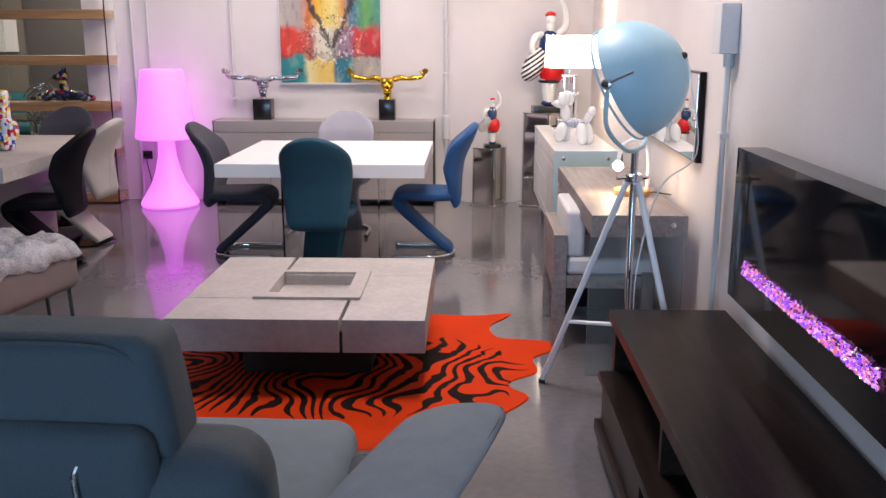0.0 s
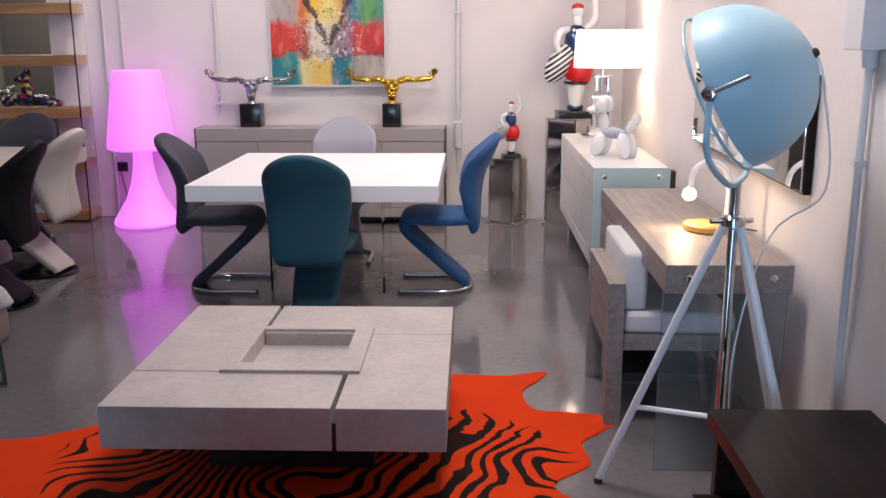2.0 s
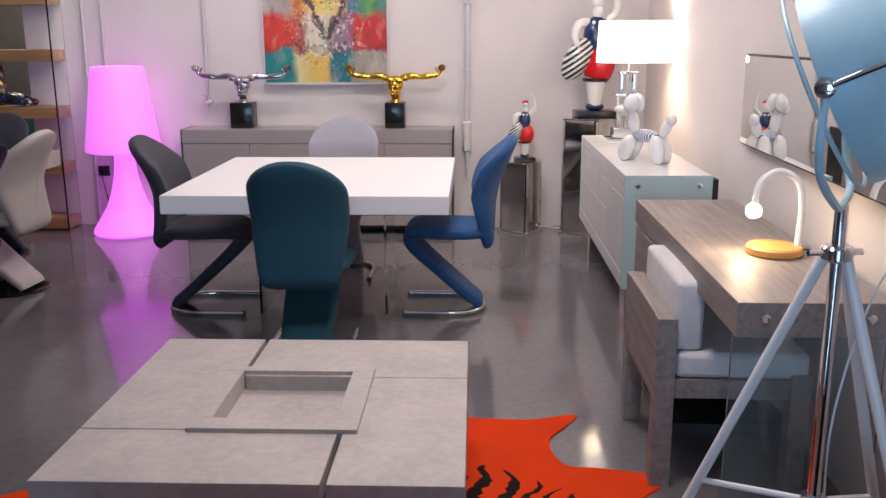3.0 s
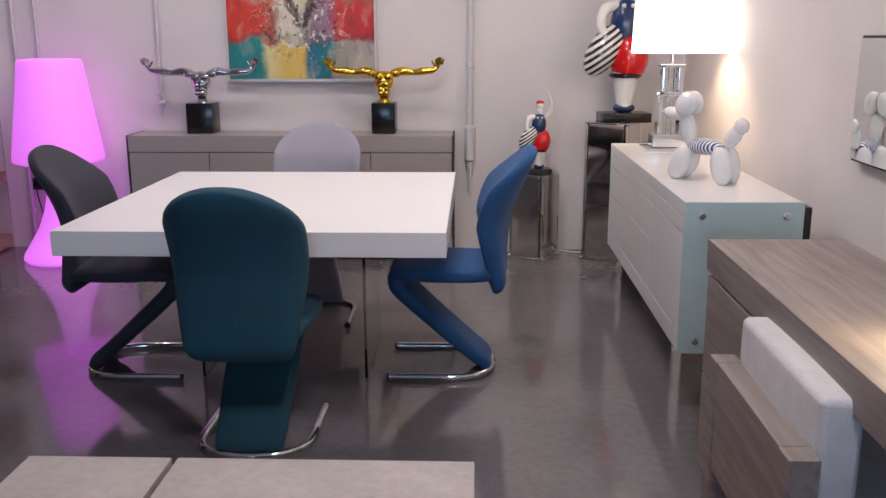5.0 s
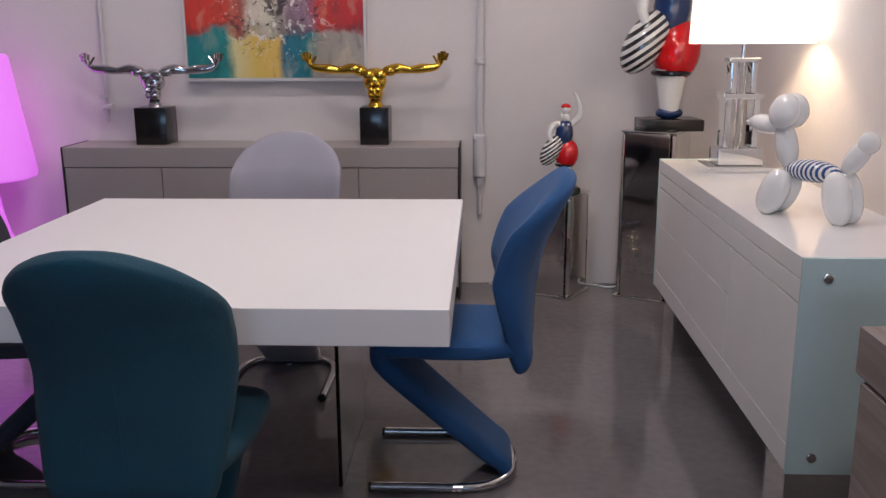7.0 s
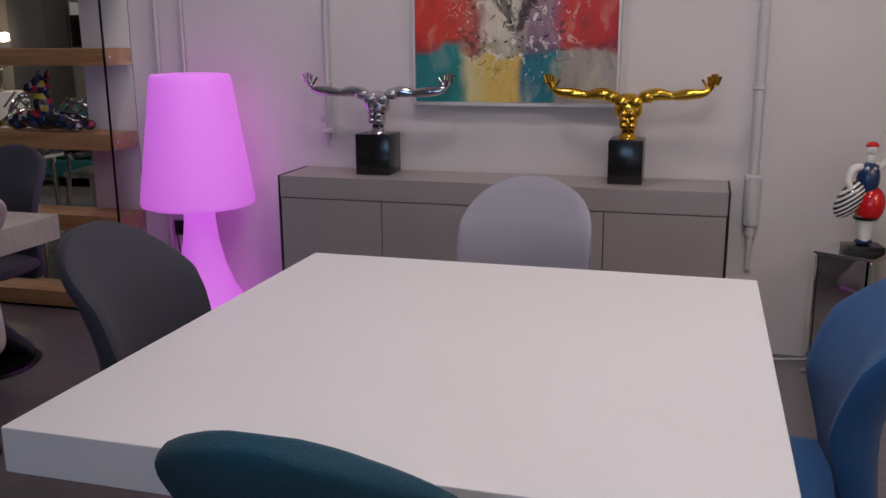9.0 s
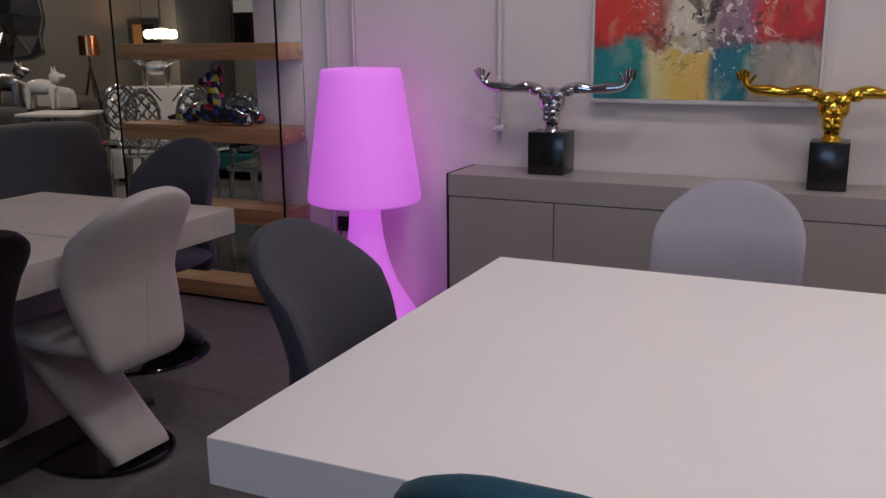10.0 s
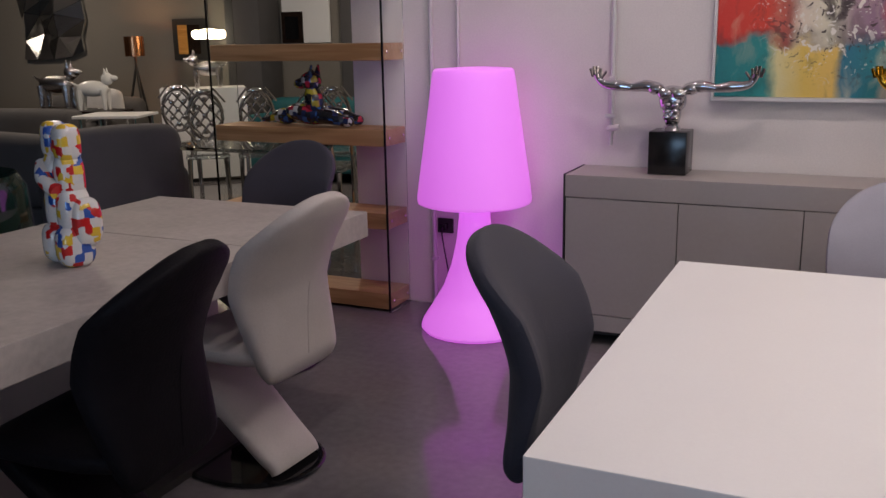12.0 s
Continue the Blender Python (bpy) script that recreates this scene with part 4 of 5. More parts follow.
part("seat_cushion", cushion((0.07, 0.015, 0.383), (0.50, 0.59, 0.47), 0.02, 0.008), M["cushion"], t)
part("back_cushion", cushion((0.066, 0.03, 0.474), (0.155, 0.575, 0.705), 0.018, 0.008), M["cushion"], t)

# desk lamp with a wooden ring base
t = thing("desk_lamp", (1.325, 4.23, 0.7705), 0, "white arched desk lamp on a round orange wooden base", "desk lamp")
part("base", lathe([(0.0, 0.0), (0.085, 0.0), (0.09, 0.006), (0.09, 0.024), (0.084, 0.03), (0.0, 0.03)], 40, caps=False), M["ring"], t)
part("arch", tube([(0.075, 0.0, 0.03), (0.078, 0.0, 0.16), (0.06, 0.0, 0.24), (0.0, 0.0, 0.275), (-0.06, 0.0, 0.24), (-0.075, 0.0, 0.17)], 0.011, 12), M["whitemetal"], t)
part("bulb", ball((-0.076, 0, 0.145), (0.026, 0.026, 0.026)), M["bulb"], t)
part("cord", tube([(0.08, 0, 0.006), (0.12, 0.05, 0.004), (0.15, 0.01, 0.004), (0.19, -0.03, 0.004)], 0.003, 6), M["groove"], t)
lamp("desk_bulb", "POINT", (1.224, 4.23, 0.875), 3.2, (1.0, 0.76, 0.46), 0.03)

# wall mirror
t = thing("wall_mirror", (right_wall(3.74), 3.74, 0.995), -1.3, "wide mirror with dark brown edges hung on the wall", "mirror")
part("backing", box((-0.03, 0, 0), (-0.003, 1.70, 0.40), 0.003), M["espresso"], t)
part("mirror_glass", box((-0.037, 0.008, 0.008), (-0.031, 1.692, 0.392), 0.002), M["mirror"], t)

# ---------- tripod lamp ----------
t = thing("tripod_lamp", (1.165, 3.335, 0), 0, "pale blue dome spotlight lamp on a white tripod", "floor lamp")
J = Vector((0, 0, 0.985))
for fx, fy in ((-0.325, 0.268), (0.28, 0.15), (0.22, -0.255)):
    leg = part("leg", tube([J + Vector((fx, fy, 0)) * 0.06, (fx, fy, 0.012)], 0.0135, 10, 1), M["whitemetal"], t)
    part("rubber_foot", tube([(fx, fy, 0.0), (fx, fy, 0.02)], 0.016, 10, 1), M["groove"], leg)
    part("spreader", tube([(0, 0, 0.365), (fx * 0.70, fy * 0.70, 0.32)], 0.009, 8, 1), M["whitemetal"], t)
part("pole", tube([(0, 0, 0.335), (0, 0, 1.10)], 0.015, 12, 1), M["chrome"], t)
part("collar", lathe([(0.03, 0), (0.036, 0.006), (0.036, 0.03), (0.03, 0.036)], 20, pose(0, 0, 0.97)), M["chrome"], t)
part("spreader_hub", lathe([(0.02, 0), (0.032, 0.006), (0.032, 0.028), (0.02, 0.034)], 16, pose(0, 0, 0.350)), M["chrome"], t)
part("clamp_screw", tube([(-0.07, -0.01, 0.99), (0.06, 0.01, 0.99)], 0.008, 8, 1), M["chrome"], t)
axis = Vector((-0.83, 0.43, -0.44)).normalized()
C = Vector((-0.048, -0.045, 1.375))
turnm = Matrix.Translation(C) @ axis.to_track_quat("Z", "Y").to_matrix().to_4x4()
R = 0.228
dome = [(R * math.sin(a), -R * 1.02 * math.cos(a)) for a in [radians(v) for v in range(2, 98, 6)]]
dm = bmesh.new()
add_lathe(dm, dome, 48, turnm, caps=False)
hd = part("dome", dm, M["skyblue"], t, "pale blue enamelled dome")
inn = bmesh.new()
add_lathe(inn, [(r * 0.975, z * 0.975 + 0.002) for r, z in dome], 48, turnm, caps=False)
part("inner_dome", inn, M["goldleaf"], hd, "warm white inside")
part("rim", tube([turnm @ Vector((R * 0.992 * math.cos(a), R * 0.992 * math.sin(a), 0.033)) for a in [2 * math.pi * i / 24 for i in range(25)]], 0.005, 6, 2), M["skyblue"], hd)
part("bulb", ball(tuple(C + axis * -0.02), (0.035, 0.035, 0.045)), M["porcelain"], hd)
side = axis.cross(Vector((0, 0, 1))).normalized()
for s in (-1, 1):
    k = C + side * s * (R + 0.008)
    part("yoke_arm", tube([(0, 0, 1.10), Vector((0, 0, 1.12)) + side * s * 0.14, Vector((C.x, C.y, 1.22)) + side * s * 0.236, k], 0.009, 8), M["skyblue"], t)
    kn = part("knob", lathe([(0.02, 0), (0.02, 0.02), (0.012, 0.026)], 14, Matrix.Translation(k) @ (side * s).to_track_quat("Z", "Y").to_matrix().to_4x4()), M["chrome"], t)
    part("lever", tube([k + side * s * 0.02, k + side * s * 0.02 + axis * -0.11], 0.006, 8, 1), M["chrome"], kn)
part("socket_cap", ball(tuple(C - axis * (R + 0.005)), (0.014, 0.014, 0.014)), M["groove"], t)
part("cable", tube([C - axis * (R + 0.01), C - axis * (R + 0.04) + Vector((0, 0, -0.1)), (0.22, -0.10, 1.1), (0.10, -0.03, 0.95), (0.03, 0.0, 0.6), (0.03, 0.0, 0.3)], 0.003, 6), M["whitemetal"], t)

# ---------- media bench and fireplace ----------
t = thing("media_bench", (1.04, 3.025, 0), 0, "long low espresso wood media bench with open niches", "media bench")
part("top", box((0.0, -3.2, 0.485), (0.44, 0.0, 0.530), 0.003), M["espresso"], t)
part("bottom", box((-0.05, -3.2, 0.06), (0.44, -0.06, 0.11), 0.003), M["espresso"], t)
part("back", box((0.40, -3.19, 0.11), (0.44, -0.01, 0.485), 0.002), M["espresso"], t)
part("end_panel", box((0.02, -0.05, 0.11), (0.40, -0.012, 0.485), 0.002), M["espresso"], t)
part("middle_shelf", box((-0.04, -3.15, 0.27), (0.40, -0.051, 0.30), 0.002), M["espresso"], t)
for yy in (-0.9, -1.75, -2.6):
    part("divider", box((0.02, yy, 0.301), (0.40, yy + 0.035, 0.484), 0.002), M["espresso"], t)
    part("drawer_front", box((-0.03, yy + 0.04, 0.112), (-0.012, yy + 0.80, 0.266), 0.003), M["espresso"], t)
part("plinth", box((0.04, -3.1, 0.0), (0.42, -0.12, 0.06), 0.002), M["groove"], t)

t = thing("electric_fireplace", (1.38, 2.69, 0), 0, "long black wall-mounted electric fireplace with violet glowing crystals", "fireplace")
FX = right_wall(1.2) - 1.38
part("case", box((0.012, -2.3, 0.692), (FX - 0.004, 0.0, 1.190), 0.003), M["black"], t)
for a, b in (((-2.3, 0.692), (0.0, 0.80)), ((-2.3, 1.10), (0.0, 1.190)), ((-0.14, 0.80), (0.0, 1.10)), ((-2.3, 0.80), (-2.16, 1.10))):
    part("glass_border", box((0.002, a[0], a[1]), (0.0115, b[0], b[1]), 0.001, 1), M["blackglass"], t)
part("glass_front", box((0.004, -2.16, 0.80), (0.0075, -0.14, 1.10)), M["blackglass"], t)
em = bmesh.new()
rng = random.Random(4)
for i in range(1700):
    y = -0.16 - 0.98 * rng.random()
    s = 0.0015 + 0.0035 * rng.random() ** 2
    add_box(em, (-s, -s, -s), (s, s, s), 0, 1, Matrix.Translation((-0.002, y, 0.803 + 0.046 * rng.random() ** 2.2)) @ Euler((rng.random() * 3, rng.random() * 3, 0)).to_matrix().to_4x4() @ Matrix.Diagonal((0.3, 1, 1.2, 1)))
tagged(part("ember_bed", em, M["ember"], t, "violet glowing crystals"), kind="stuff")

# ---------- seating ----------
t = thing("recliner", (0, 0, 0), 0, "blue-grey fabric recliner with a folding headrest and padded arm", "recliner")
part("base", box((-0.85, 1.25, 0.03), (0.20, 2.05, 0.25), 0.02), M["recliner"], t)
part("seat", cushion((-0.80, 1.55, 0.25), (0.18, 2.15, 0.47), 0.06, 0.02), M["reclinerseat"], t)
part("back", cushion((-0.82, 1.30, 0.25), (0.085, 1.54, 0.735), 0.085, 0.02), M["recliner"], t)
head = cushion((-0.98, 1.33, 0.715), (-0.095, 1.50, 0.968), 0.036, 0.012)
for v in head.verts:
    lean = max(0.0, min(1.0, (v.co.z - 0.72) / 0.24))
    if v.co.x > -0.5:
        v.co.x -= 0.045 * lean - 0.025
    v.co.y += 0.02 * lean
part("headrest", head, M["recliner"], t, "padded folding headrest")
part("headrest_pad", cushion((-0.98, 1.285, 0.60), (-0.115, 1.36, 0.80), 0.035, 0.012), M["recliner"], t)
part("back_roll", cushion((-0.98, 1.10, 0.30), (-0.10, 1.29, 0.575), 0.075, 0.012), M["recliner"], t)
part("piping", tube([(-0.96, 1.345, 0.955), (-0.5, 1.342, 0.962), (-0.22, 1.345, 0.955), (-0.135, 1.35, 0.90), (-0.10, 1.352, 0.78)], 0.0045, 6), M["recliner"], t)
part("roll_piping", tube([(-0.96, 1.135, 0.558), (-0.5, 1.13, 0.564), (-0.16, 1.138, 0.555), (-0.105, 1.16, 0.50)], 0.0045, 6), M["recliner"], t)
part("hinge", tube([(-0.225, 1.275, 0.56), (-0.245, 1.272, 0.63), (-0.255, 1.275, 0.71), (-0.25, 1.285, 0.735)], 0.006, 8), M["chrome"], t)
arm = cushion((-0.14, -0.44, -0.06), (0.17, 0.42, 0.06), 0.05, 0.02)
for v in arm.verts:
    out = (v.co.x + 0.14) / 0.31
    v.co.z = v.co.z * (1.5 - 1.05 * out) + 0.03 * math.sin(3.0 * out)
bmesh.ops.transform(arm, matrix=pose(0.345, 1.57, 0.50, 0, -30, -17), verts=arm.verts)
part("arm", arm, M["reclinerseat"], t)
edge = tube([pose(0.345, 1.57, 0.50, 0, -30, -17) @ Vector(p) for p in ((-0.05, 0.425, 0.03), (0.10, 0.42, 0.02), (0.165, 0.38, 0.008), (0.178, 0.0, 0.006), (0.168, -0.42, 0.006))], 0.006, 6)
part("arm_piping", edge, M["recliner"], t)
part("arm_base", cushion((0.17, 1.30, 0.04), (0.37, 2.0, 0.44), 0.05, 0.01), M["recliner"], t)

t = thing("chaise_sofa", (-1.64, 4.46, 0), -12, "taupe upholstered chaise sofa on thin metal legs", "sofa")
part("seat", cushion((-1.15, -1.6, 0.20), (0.0, 0.0, 0.44), 0.05, 0.012), M["taupe"], t)
part("backrest", cushion((-1.30, -1.6, 0.20), (-1.05, 0.0, 0.74), 0.07, 0.015), M["taupe"], t)
for yy in (-0.12, -1.4):
    part("leg", tube([(-0.06, yy + 0.08, 0.21), (-0.05, yy + 0.08, 0.012), (-0.20, yy + 0.08, 0.012), (-0.21, yy + 0.08, 0.21)], 0.011, 8, 1), M["groove"], t)
bm = bmesh.new()
N = 44
grid = []
for i in range(N + 1):
    row = []
    for j in range(N + 1):
        u, v = i / N, j / N
        x, y = -0.75 + 0.77 * u, -0.78 + 0.77 * v
        p = Vector((x, y, 0))
        z = 0.462 + 0.045 * abs(noise.noise(p * 6)) + 0.02 * noise.noise(p * 17) + 0.035 * math.sin(u * 9 + 2 * math.sin(v * 5)) ** 2
        z -= 0.10 * max(0, (u - 0.93) / 0.07) ** 2
        row.append(bm.verts.new((x + 0.03 * noise.noise(p * 4), y + 0.03 * noise.noise(p * 4 + Vector((5, 0, 0))), z)))
    grid.append(row)
for i in range(N):
    for j in range(N):
        bm.faces.new((grid[i][j], grid[i + 1][j], grid[i + 1][j + 1], grid[i][j + 1]))
ob = solo("fur_throw", bm, M["fur"], "crumpled grey and white fur throw draped over the sofa", "throw", (-1.64, 4.46, 0), -12)
so = ob.modifiers.new("thick", "SOLIDIFY")
so.thickness = 0.02

# ---------- shelf divider ----------
t = thing("oak_shelf", (-2.80, 8.09, 0), 0, "open oak shelf divider with glass ends and thick boards", "shelf")
for zt in (0.10, 0.53, 0.96, 1.388, 1.80, 2.22):
    part("board", box((-1.10, 0.0, zt - 0.085), (-0.047, 0.225, zt), 0.004), M["oak"], t)
for px in (-0.046, -1.112):
    side = part("glass_side", box((px + 0.001, 0.0, 0.0), (px + 0.010, 0.224, 2.4), 0.001, 1), M["glass"], t, "clear glass side panel")
    side.visible_shadow = False
    part("glass_edge", box((px, -0.006, 0.0), (px + 0.010, -0.001, 2.4), 0.001, 1), M["blackglass"], side, "dark polished glass edge")
    for zt in (0.10, 0.53, 0.96, 1.388, 1.80):
        for by in (0.035, 0.19):
            part("bolt", ball((px + (0.012 if px > -1 else -0.002), by, zt - 0.042), (0.005, 0.008, 0.008), u=10, v=8), M["chrome"], side)

bm = bmesh.new()
add_ball(bm, (0, 0, 0.062), (0.15, 0.06, 0.056), (0, 6, 0))
add_ball(bm, (-0.16, 0.02, 0.045), (0.085, 0.05, 0.044))
add_ball(bm, (0.045, -0.01, 0.135), (0.052, 0.05, 0.085), (0, -10, 0))
add_ball(bm, (0.03, -0.01, 0.235), (0.062, 0.048, 0.05))
add_ball(bm, (-0.03, -0.015, 0.222), (0.04, 0.032, 0.028))
for s in (-1, 1):
    add_tube(bm, [(0.045, s * 0.028, 0.26), (0.052, s * 0.034, 0.32)], [0.022, 0.004], 8, 1)
    add_tube(bm, [(0.10, s * 0.045, 0.06), (0.19, s * 0.055, 0.05), (0.26, s * 0.05, 0.03)], [0.045, 0.038, 0.026], 10)
    add_ball(bm, (0.27, s * 0.05, 0.03), (0.036, 0.03, 0.028))
add_tube(bm, [(-0.20, 0, 0.05), (-0.26, 0, 0.03), (-0.30, 0, 0.025)], [0.022, 0.016, 0.012], 8)
solo("dog_figurine", bm, M["patchdark"], "colourful patterned dog figurine lying on the oak shelf", "figurine", (-3.36, 8.20, 0.961), 0)

# figure on the second table
bm = bmesh.new()
for x, top in ((-0.042, 0.43), (0.04, 0.425)):
    add_ball(bm, (x * 1.15, -0.01, 0.062), (0.045, 0.055, 0.064), (0, 0, 0), power=0.62)
    add_ball(bm, (x * 1.9, 0.02, 0.135), (0.034, 0.045, 0.075), power=0.72)
    add_ball(bm, (x, 0, 0.165), (0.042, 0.048, 0.085), power=0.7)
    add_ball(bm, (x * 0.95, 0, 0.27), (0.037, 0.042, 0.075), power=0.66)
    add_ball(bm, (x, 0, top - 0.055), (0.036, 0.038, 0.058), power=0.6)
add_tube(bm, [(-0.075, -0.03, 0.30), (-0.02, -0.055, 0.265), (0.05, -0.045, 0.23)], 0.024, 10)
solo("couple_statue", bm, M["patch"], "white statue of a pair with red, blue and yellow patches", "statue", (-2.84, 6.06, 0.7605), -20)

t = thing("tub_chair", (-3.86, 6.35, 0), 0, "dark green glossy shell tub chair behind the table", "chair")
part("shell", lathe([(0.05, 0.40), (0.20, 0.42), (0.30, 0.52), (0.34, 0.70), (0.33, 0.88), (0.30, 0.93), (0.27, 0.86), (0.27, 0.62), (0.05, 0.50)], 36), M["greengloss"], t)
part("stem", tube([(0, 0, 0.02), (0, 0, 0.41)], 0.03, 12, 1), M["chrome"], t)
part("foot", lathe([(0.25, 0), (0.25, 0.01), (0.05, 0.03)], 32), M["chrome"], t)


solo("extension_lead", tube([(0.33, 8.29, 0.006), (0.42, 8.25, 0.006), (0.56, 8.28, 0.006), (0.86, 8.30, 0.006), (0.98, 8.24, 0.006), (1.06, 8.29, 0.006)], 0.005, 6), M["whitemetal"], "loose white extension lead lying along the wall", "lead")
t = thing("wall_socket", (-2.62, YB, 0.44), 0, "black double wall socket with a plugged-in cord", "socket")
part("plate", box((-0.045, -0.012, -0.04), (0.045, 0, 0.04), 0.004), M["groove"], t)
part("plug", box((-0.02, -0.05, -0.018), (0.02, -0.013, 0.018), 0.006), M["black"], t)
part("cord", tube([(0, -0.05, 0), (0.01, -0.07, -0.06), (0.05, -0.06, -0.30), (0.10, -0.10, -0.433), (0.17, -0.16, -0.434)], 0.004, 6), M["black"], t)

# ---------- rear showroom ----------
t = thing("copper_lamp", (-8.30, 12.2, 0), 0, "black tripod floor lamp with a lit copper shade", "floor lamp")
for i in range(3):
    a = radians(90 + 120 * i)
    part("leg", tube([(0, 0, 1.12), (0.26 * math.cos(a), 0.26 * math.sin(a), 0.0)], 0.014, 8, 1), M["groove"], t)
part("pole", tube([(0, 0, 1.05), (0, 0, 1.28)], 0.014, 8, 1), M["groove"], t)
part("shade", lathe([(0.105, 1.24), (0.11, 1.24), (0.11, 1.46), (0.105, 1.46), (0.105, 1.24)], 24, caps=False), M["copper"], t)
part("bulb", ball((0, 0, 1.33), (0.03, 0.03, 0.045)), M["bulb"], t)
lamp("copper_bulb", "POINT", (-8.30, 12.2, 1.40), 7, (1.0, 0.62, 0.30), 0.03)

t = thing("framed_picture", (-7.80, 12.59, 1.18), 0, "small amber picture in a wide black frame", "picture")
part("frame", box((-0.24, -0.03, 0), (0.24, 0, 0.47), 0.006), M["groove"], t)
part("print", box((-0.16, -0.036, 0.07), (-0.02, -0.031, 0.40), 0.001), M["ring"], t)
part("print", box((-0.02, -0.036, 0.07), (0.16, -0.031, 0.40), 0.001), M["espresso"], t)
t = thing("white_picture", (-6.20, 12.59, 1.36), 0, "white canvas with a small dark window shape", "picture")
part("canvas", box((-0.30, -0.03, 0), (0.30, 0, 0.46), 0.004), M["whitetop"], t)
part("frame", box((-0.30, -0.045, 0.0), (-0.03, -0.031, 0.33), 0.003), M["espresso"], t)
part("pane", box((-0.25, -0.050, 0.04), (-0.08, -0.046, 0.28), 0.001), M["blackglass"], t)
solo("dark_column", box((-7.0, 12.2, 0.0), (-6.55, 12.58, CEIL - 0.004), 0.01), M["darksofa"], "dark square column against the far wall", "column", kind="structure")
solo("dark_door", box((-5.75, 12.54, 0.0), (-4.9, 12.59, 2.2), 0.006), M["darksofa"], "dark closed door in the far wall", "door", kind="structure")

t = thing("pendant_lamp", (-7.22, 12.2, 1.46), 0, "glowing pendant lamp with a wide shade on a thin cord", "pendant lamp")
part("cord", tube([(0, 0, 0.04), (0, 0, CEIL - 1.46)], 0.008, 8, 1), M["groove"], t)
part("cap", lathe([(0.03, 0.045), (0.045, 0.05), (0.02, 0.09)], 16), M["chrome"], t)
shade = bmesh.new()
for i in range(14):
    a = 2 * math.pi * i / 14
    add_ball(shade, (0.15 * math.cos(a), 0.12 * math.sin(a), 0.006 * (i % 3)), (0.05, 0.05, 0.045), u=10, v=8)
add_ball(shade, (0, 0, 0.015), (0.13, 0.11, 0.055))
part("shade", shade, M["bulb"], t, "cluster of glowing glass globes")

# faceted wall mirror
rng = random.Random(7)
t = thing("faceted_mirror", (-10.45, 12.58, 1.24), 0, "large angular wall mirror of many tilted facets", "mirror")
nx, nz = 4, 4
pts = {}
for i in range(nx + 1):
    for j in range(nz + 1):
        e = i in (0, nx) or j in (0, nz)
        pts[i, j] = Vector((i * 0.26 + rng.uniform(-0.07, 0.07), -0.03 if e else -rng.uniform(0.04, 0.26), j * 0.24 + rng.uniform(-0.06, 0.06)))
for i in range(nx):
    for j in range(nz):
        q = [pts[i, j], pts[i + 1, j], pts[i + 1, j + 1], pts[i, j + 1]]
        for tri in ((q[0], q[1], q[2]), (q[0], q[2], q[3])):
            fb = bmesh.new()
            c = sum(tri, Vector()) / 3
            front = [fb.verts.new(c + (p - c) * 0.975) for p in tri]
            rear = [fb.verts.new((*(c + (p - c) * 0.975).xz, ) and Vector(((c + (p - c) * 0.975).x, -0.004, (c + (p - c) * 0.975).z))) for p in tri]
            fb.faces.new(front)
            fb.faces.new(list(reversed(rear)))
            for a in range(3):
                fb.faces.new((front[a], rear[a], rear[(a + 1) % 3], front[(a + 1) % 3]))
            part("facet", fb, M["mirror"], t, smooth=False)


def sofa(x, y, rz, w, label, cloth, h=0.78):
    t = thing("sofa", (x, y, 0), rz, label, "sofa")
    part("base", cushion((-w / 2, -0.42, 0.10), (w / 2, 0.42, 0.28), 0.03), cloth, t)
    n = max(1, round(w / 0.75))
    iw = (w - 0.4) / n
    for i in range(n):
        part("seat_cushion", cushion((-w / 2 + 0.2 + i * iw, -0.42, 0.285), (-w / 2 + 0.2 + (i + 1) * iw - 0.006, 0.20, 0.44), 0.05, 0.02), cloth, t)
    part("backrest", cushion((-w / 2 + 0.05, 0.20, 0.28), (w / 2 - 0.05, 0.44, h), 0.09, 0.02), cloth, t)
    for s in (-1, 1):
        part("arm", cushion((s * (w / 2) - (0.19 if s > 0 else 0), -0.44, 0.10), (s * (w / 2) + (0 if s > 0 else 0.19), 0.40, 0.62), 0.08, 0.015), cloth, t)
        for yy in (-0.36, 0.34):
            part("foot", lathe([(0.02, 0), (0.028, 0.10)], 12, pose(s * (w / 2 - 0.1), yy, 0)), M["groove"], t)
    return t


sofa(-8.6, 10.5, 200, 2.2, "dark grey upholstered three-seat sofa in the rear showroom", M["darksofa"])
sofa(-6.5, 8.95, 180, 1.7, "dark grey upholstered two-seat sofa behind the table", M["darksofa"])
sofa(-5.22, 8.62, 240, 0.80, "grey upholstered armchair with a tall rounded back", M["greysofa"], 0.88)
sofa(-5.75, 12.05, 0, 1.7, "teal upholstered sofa against the far wall", M["tealfab"])
bm = cushion((-0.26, -0.06, 0.0), (0.26, 0.06, 0.42), 0.055, 0.03)
sofa(-8.9, 11.75, 0, 1.6, "dark sofa with a white pillow by the far wall", M["darksofa"])
solo("pillow", bm, M["cushion"], "square white pillow leaning on the sofa", "pillow", (-8.45, 11.80, 0.455), 0)


def low_table(x, y, h, w, d, top, label, rz=0):
    t = thing("side_table", (x, y, 0), rz, label, "table")
    part("top", box((-w / 2, -d / 2, h - 0.025), (w / 2, d / 2, h), 0.004), top, t)
    for sx in (-1, 1):
        for sy in (-1, 1):
            part("leg", tube([(sx * (w / 2 - 0.05), sy * (d / 2 - 0.05), 0), (sx * (w / 2 - 0.05), sy * (d / 2 - 0.05), h - 0.025)], 0.014, 8, 1), M["chrome"], t)
    return t


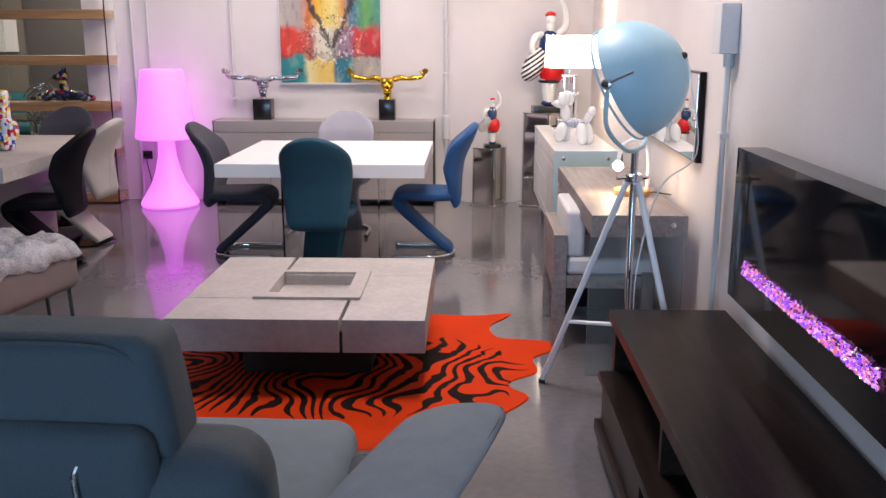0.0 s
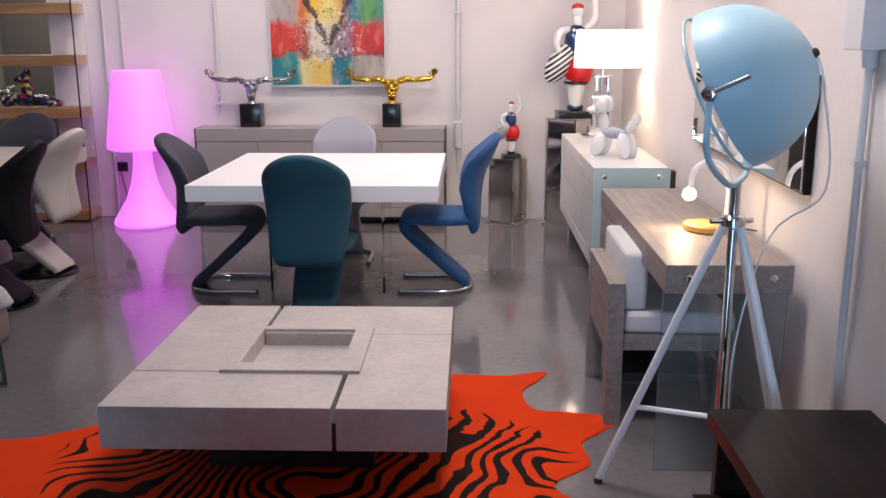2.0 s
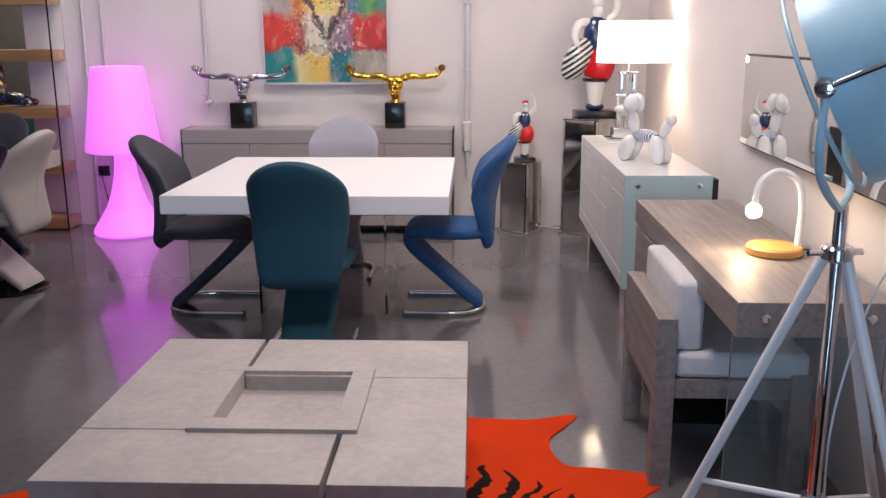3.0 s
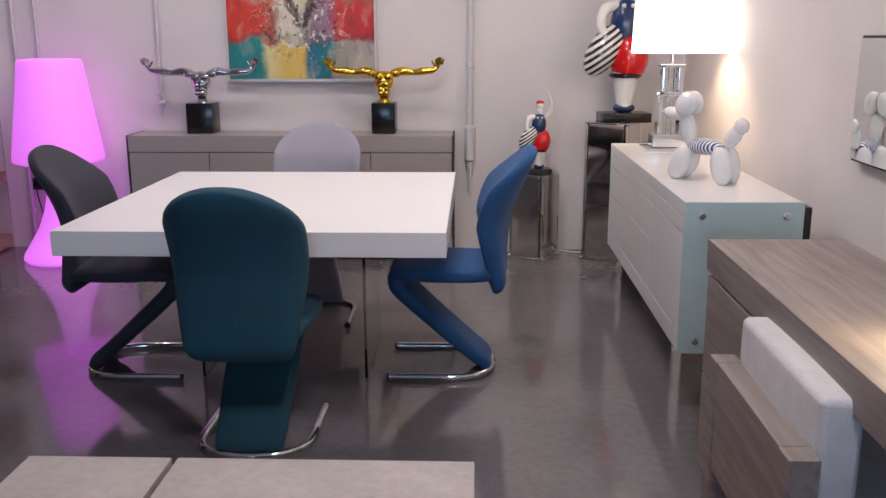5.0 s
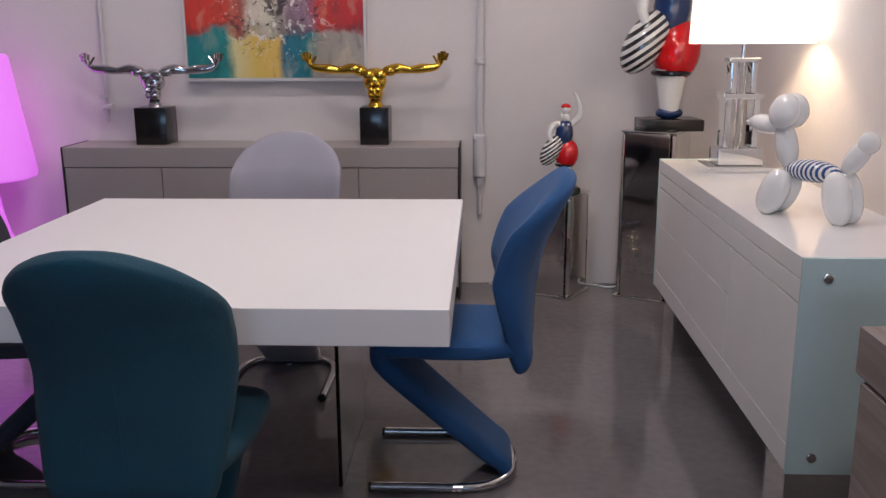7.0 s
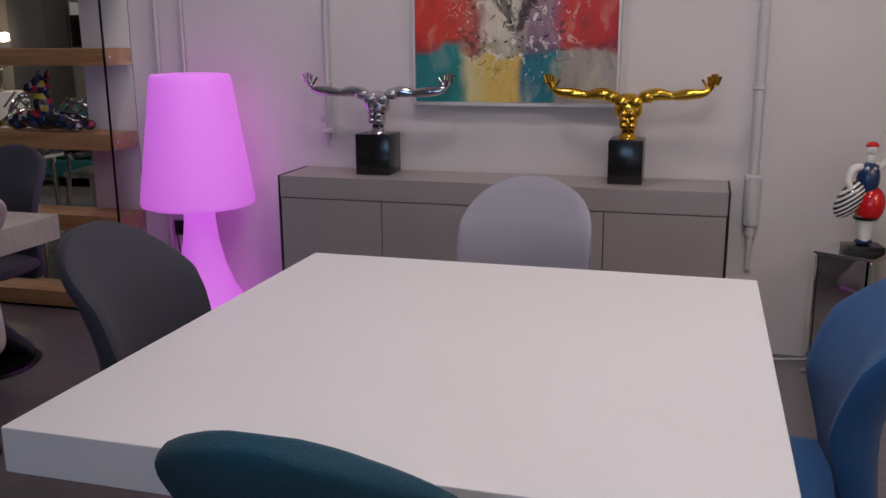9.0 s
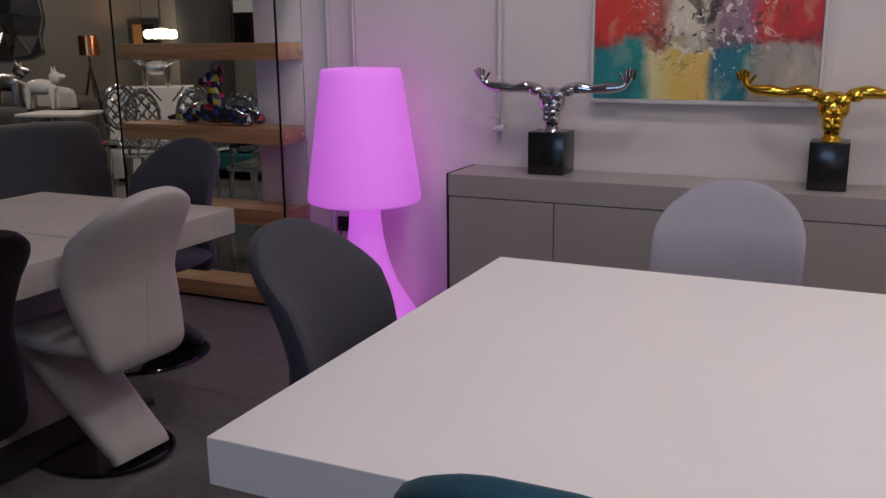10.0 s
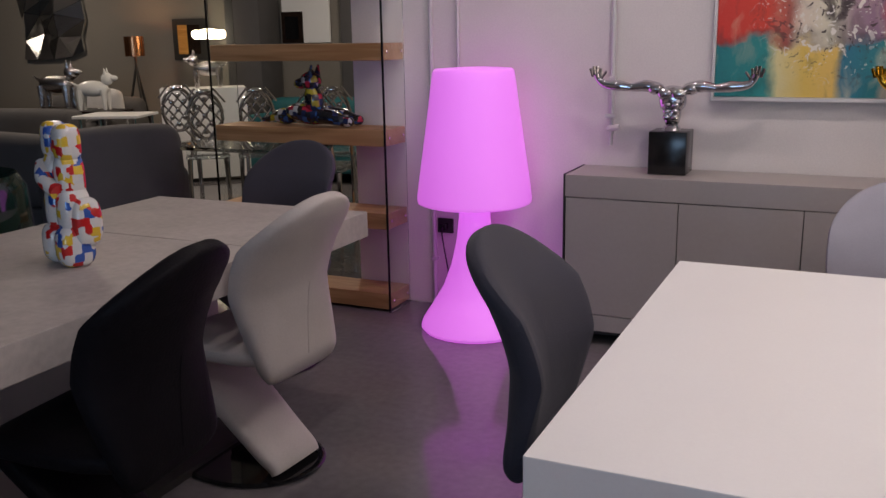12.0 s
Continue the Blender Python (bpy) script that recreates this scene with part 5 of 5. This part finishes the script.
low_table(-7.02, 10.52, 0.75, 0.62, 0.5, M["whitetop"], "white topped table on slim chrome legs", 20)
low_table(-8.0, 10.95, 0.74, 1.2, 0.4, M["espresso"], "dark wood console table on slim chrome legs")
low_table(-4.35, 9.15, 0.74, 1.0, 0.9, M["glass"], "clear glass table on chrome legs")


def animal(x, y, z, k, rz, material, label):
    bm = bmesh.new()
    add_ball(bm, (0, 0, 0.25 * k), (0.20 * k, 0.09 * k, 0.095 * k))
    add_ball(bm, (-0.19 * k, 0, 0.36 * k), (0.075 * k, 0.06 * k, 0.075 * k), (0, 25, 0))
    add_ball(bm, (-0.26 * k, 0, 0.37 * k), (0.06 * k, 0.04 * k, 0.035 * k))
    for s in (-1, 1):
        add_tube(bm, [(-0.18 * k, s * 0.03 * k, 0.41 * k), (-0.175 * k, s * 0.035 * k, 0.49 * k)], [0.022 * k, 0.005 * k], 8, 1)
        for sx in (-0.15, 0.14):
            add_tube(bm, [(sx * k, s * 0.05 * k, 0.24 * k), (sx * k * 1.05, s * 0.055 * k, 0.0)], [0.045 * k, 0.022 * k], 8, 1)
    add_tube(bm, [(0.18 * k, 0, 0.28 * k), (0.27 * k, 0, 0.33 * k)], [0.018 * k, 0.006 * k], 8, 1)
    return solo("animal_figurine", bm, material, label, "figurine", (x, y, z), rz)


animal(-7.70, 10.93, 0.7405, 0.85, 200, M["porcelain"], "white bull terrier figurine standing on a console table")
animal(-8.25, 10.98, 0.7405, 1.0, 190, M["hammered"], "silver deer figurine standing on a console table")
t = thing("display_plinth", (-6.78, 11.50, 0), 40, "white display plinth in the rear showroom", "plinth")
part("body", box((-0.42, -0.2, 0.04), (0.42, 0.2, 0.94), 0.005), M["whitetop"], t)
part("recess", box((-0.38, -0.17, 0), (0.38, 0.17, 0.04), 0.002), M["groove"], t)
animal(-6.70, 11.50, 0.9405, 0.75, 30, M["hammered"], "small hammered silver bull on a white plinth")


def ornate_chair(x, y, rz):
    t = thing("ornate_chair", (x, y, 0), rz, "acrylic chair with chrome legs and an ornate silver oval back", "chair", "ornate chairs")
    part("seat", cushion((-0.18, -0.2, 0.43), (0.18, 0.2, 0.475), 0.02), M["greyglass"], t)
    for sx in (-1, 1):
        for sy in (-1, 1):
            part("leg", tube([(sx * 0.15, sy * 0.17, 0.44), (sx * 0.155, sy * 0.19, 0.22), (sx * 0.16, sy * 0.21, 0.0)], [0.022, 0.016, 0.012], 8, 2), M["chrome"], t)
        part("back_post", tube([(sx * 0.13, 0.19, 0.46), (sx * 0.11, 0.215, 0.68)], 0.013, 8, 1), M["chrome"], t)
    ring = [(0.135 * math.cos(a), 0.225, 0.80 + 0.19 * math.sin(a)) for a in [2 * math.pi * i / 20 for i in range(21)]]
    part("back_frame", tube(ring, 0.014, 8, 2), M["chrome"], t, "chrome oval frame")
    net = bmesh.new()
    for i in range(-3, 4):
        for s in (-1, 1):
            c, half = i * 0.055, math.sqrt(max(0.0, 1 - (i / 3.6) ** 2)) * 0.085
            add_tube(net, [(c * 0.72 - half, 0.225, 0.80 + s * (-c - half * 1.25)), (c * 0.72 + half, 0.232, 0.80 + s * (-c + half * 1.25))], 0.009, 6, 1)
    part("lattice", net, M["chrome"], t, "silver lattice of crossing ribs")
    for bx, bz in ((0, 0), (0.055, 0.07), (-0.055, 0.07), (0.055, -0.07), (-0.055, -0.07), (0, 0.13), (0, -0.13)):
        part("rosette", ball((bx, 0.228, 0.80 + bz), (0.024, 0.02, 0.024), u=10, v=6), M["chrome"], t)
    part("crest", ball((0, 0.225, 0.995), (0.06, 0.022, 0.028), u=12, v=8), M["chrome"], t)
    return t


for gx, gy, gr in ((-6.45, 10.72, 222), (-5.76, 10.26, 220), (-5.40, 10.50, 218), (-4.75, 10.75, 205), (-4.35, 9.95, 190)):
    ornate_chair(gx, gy, gr)
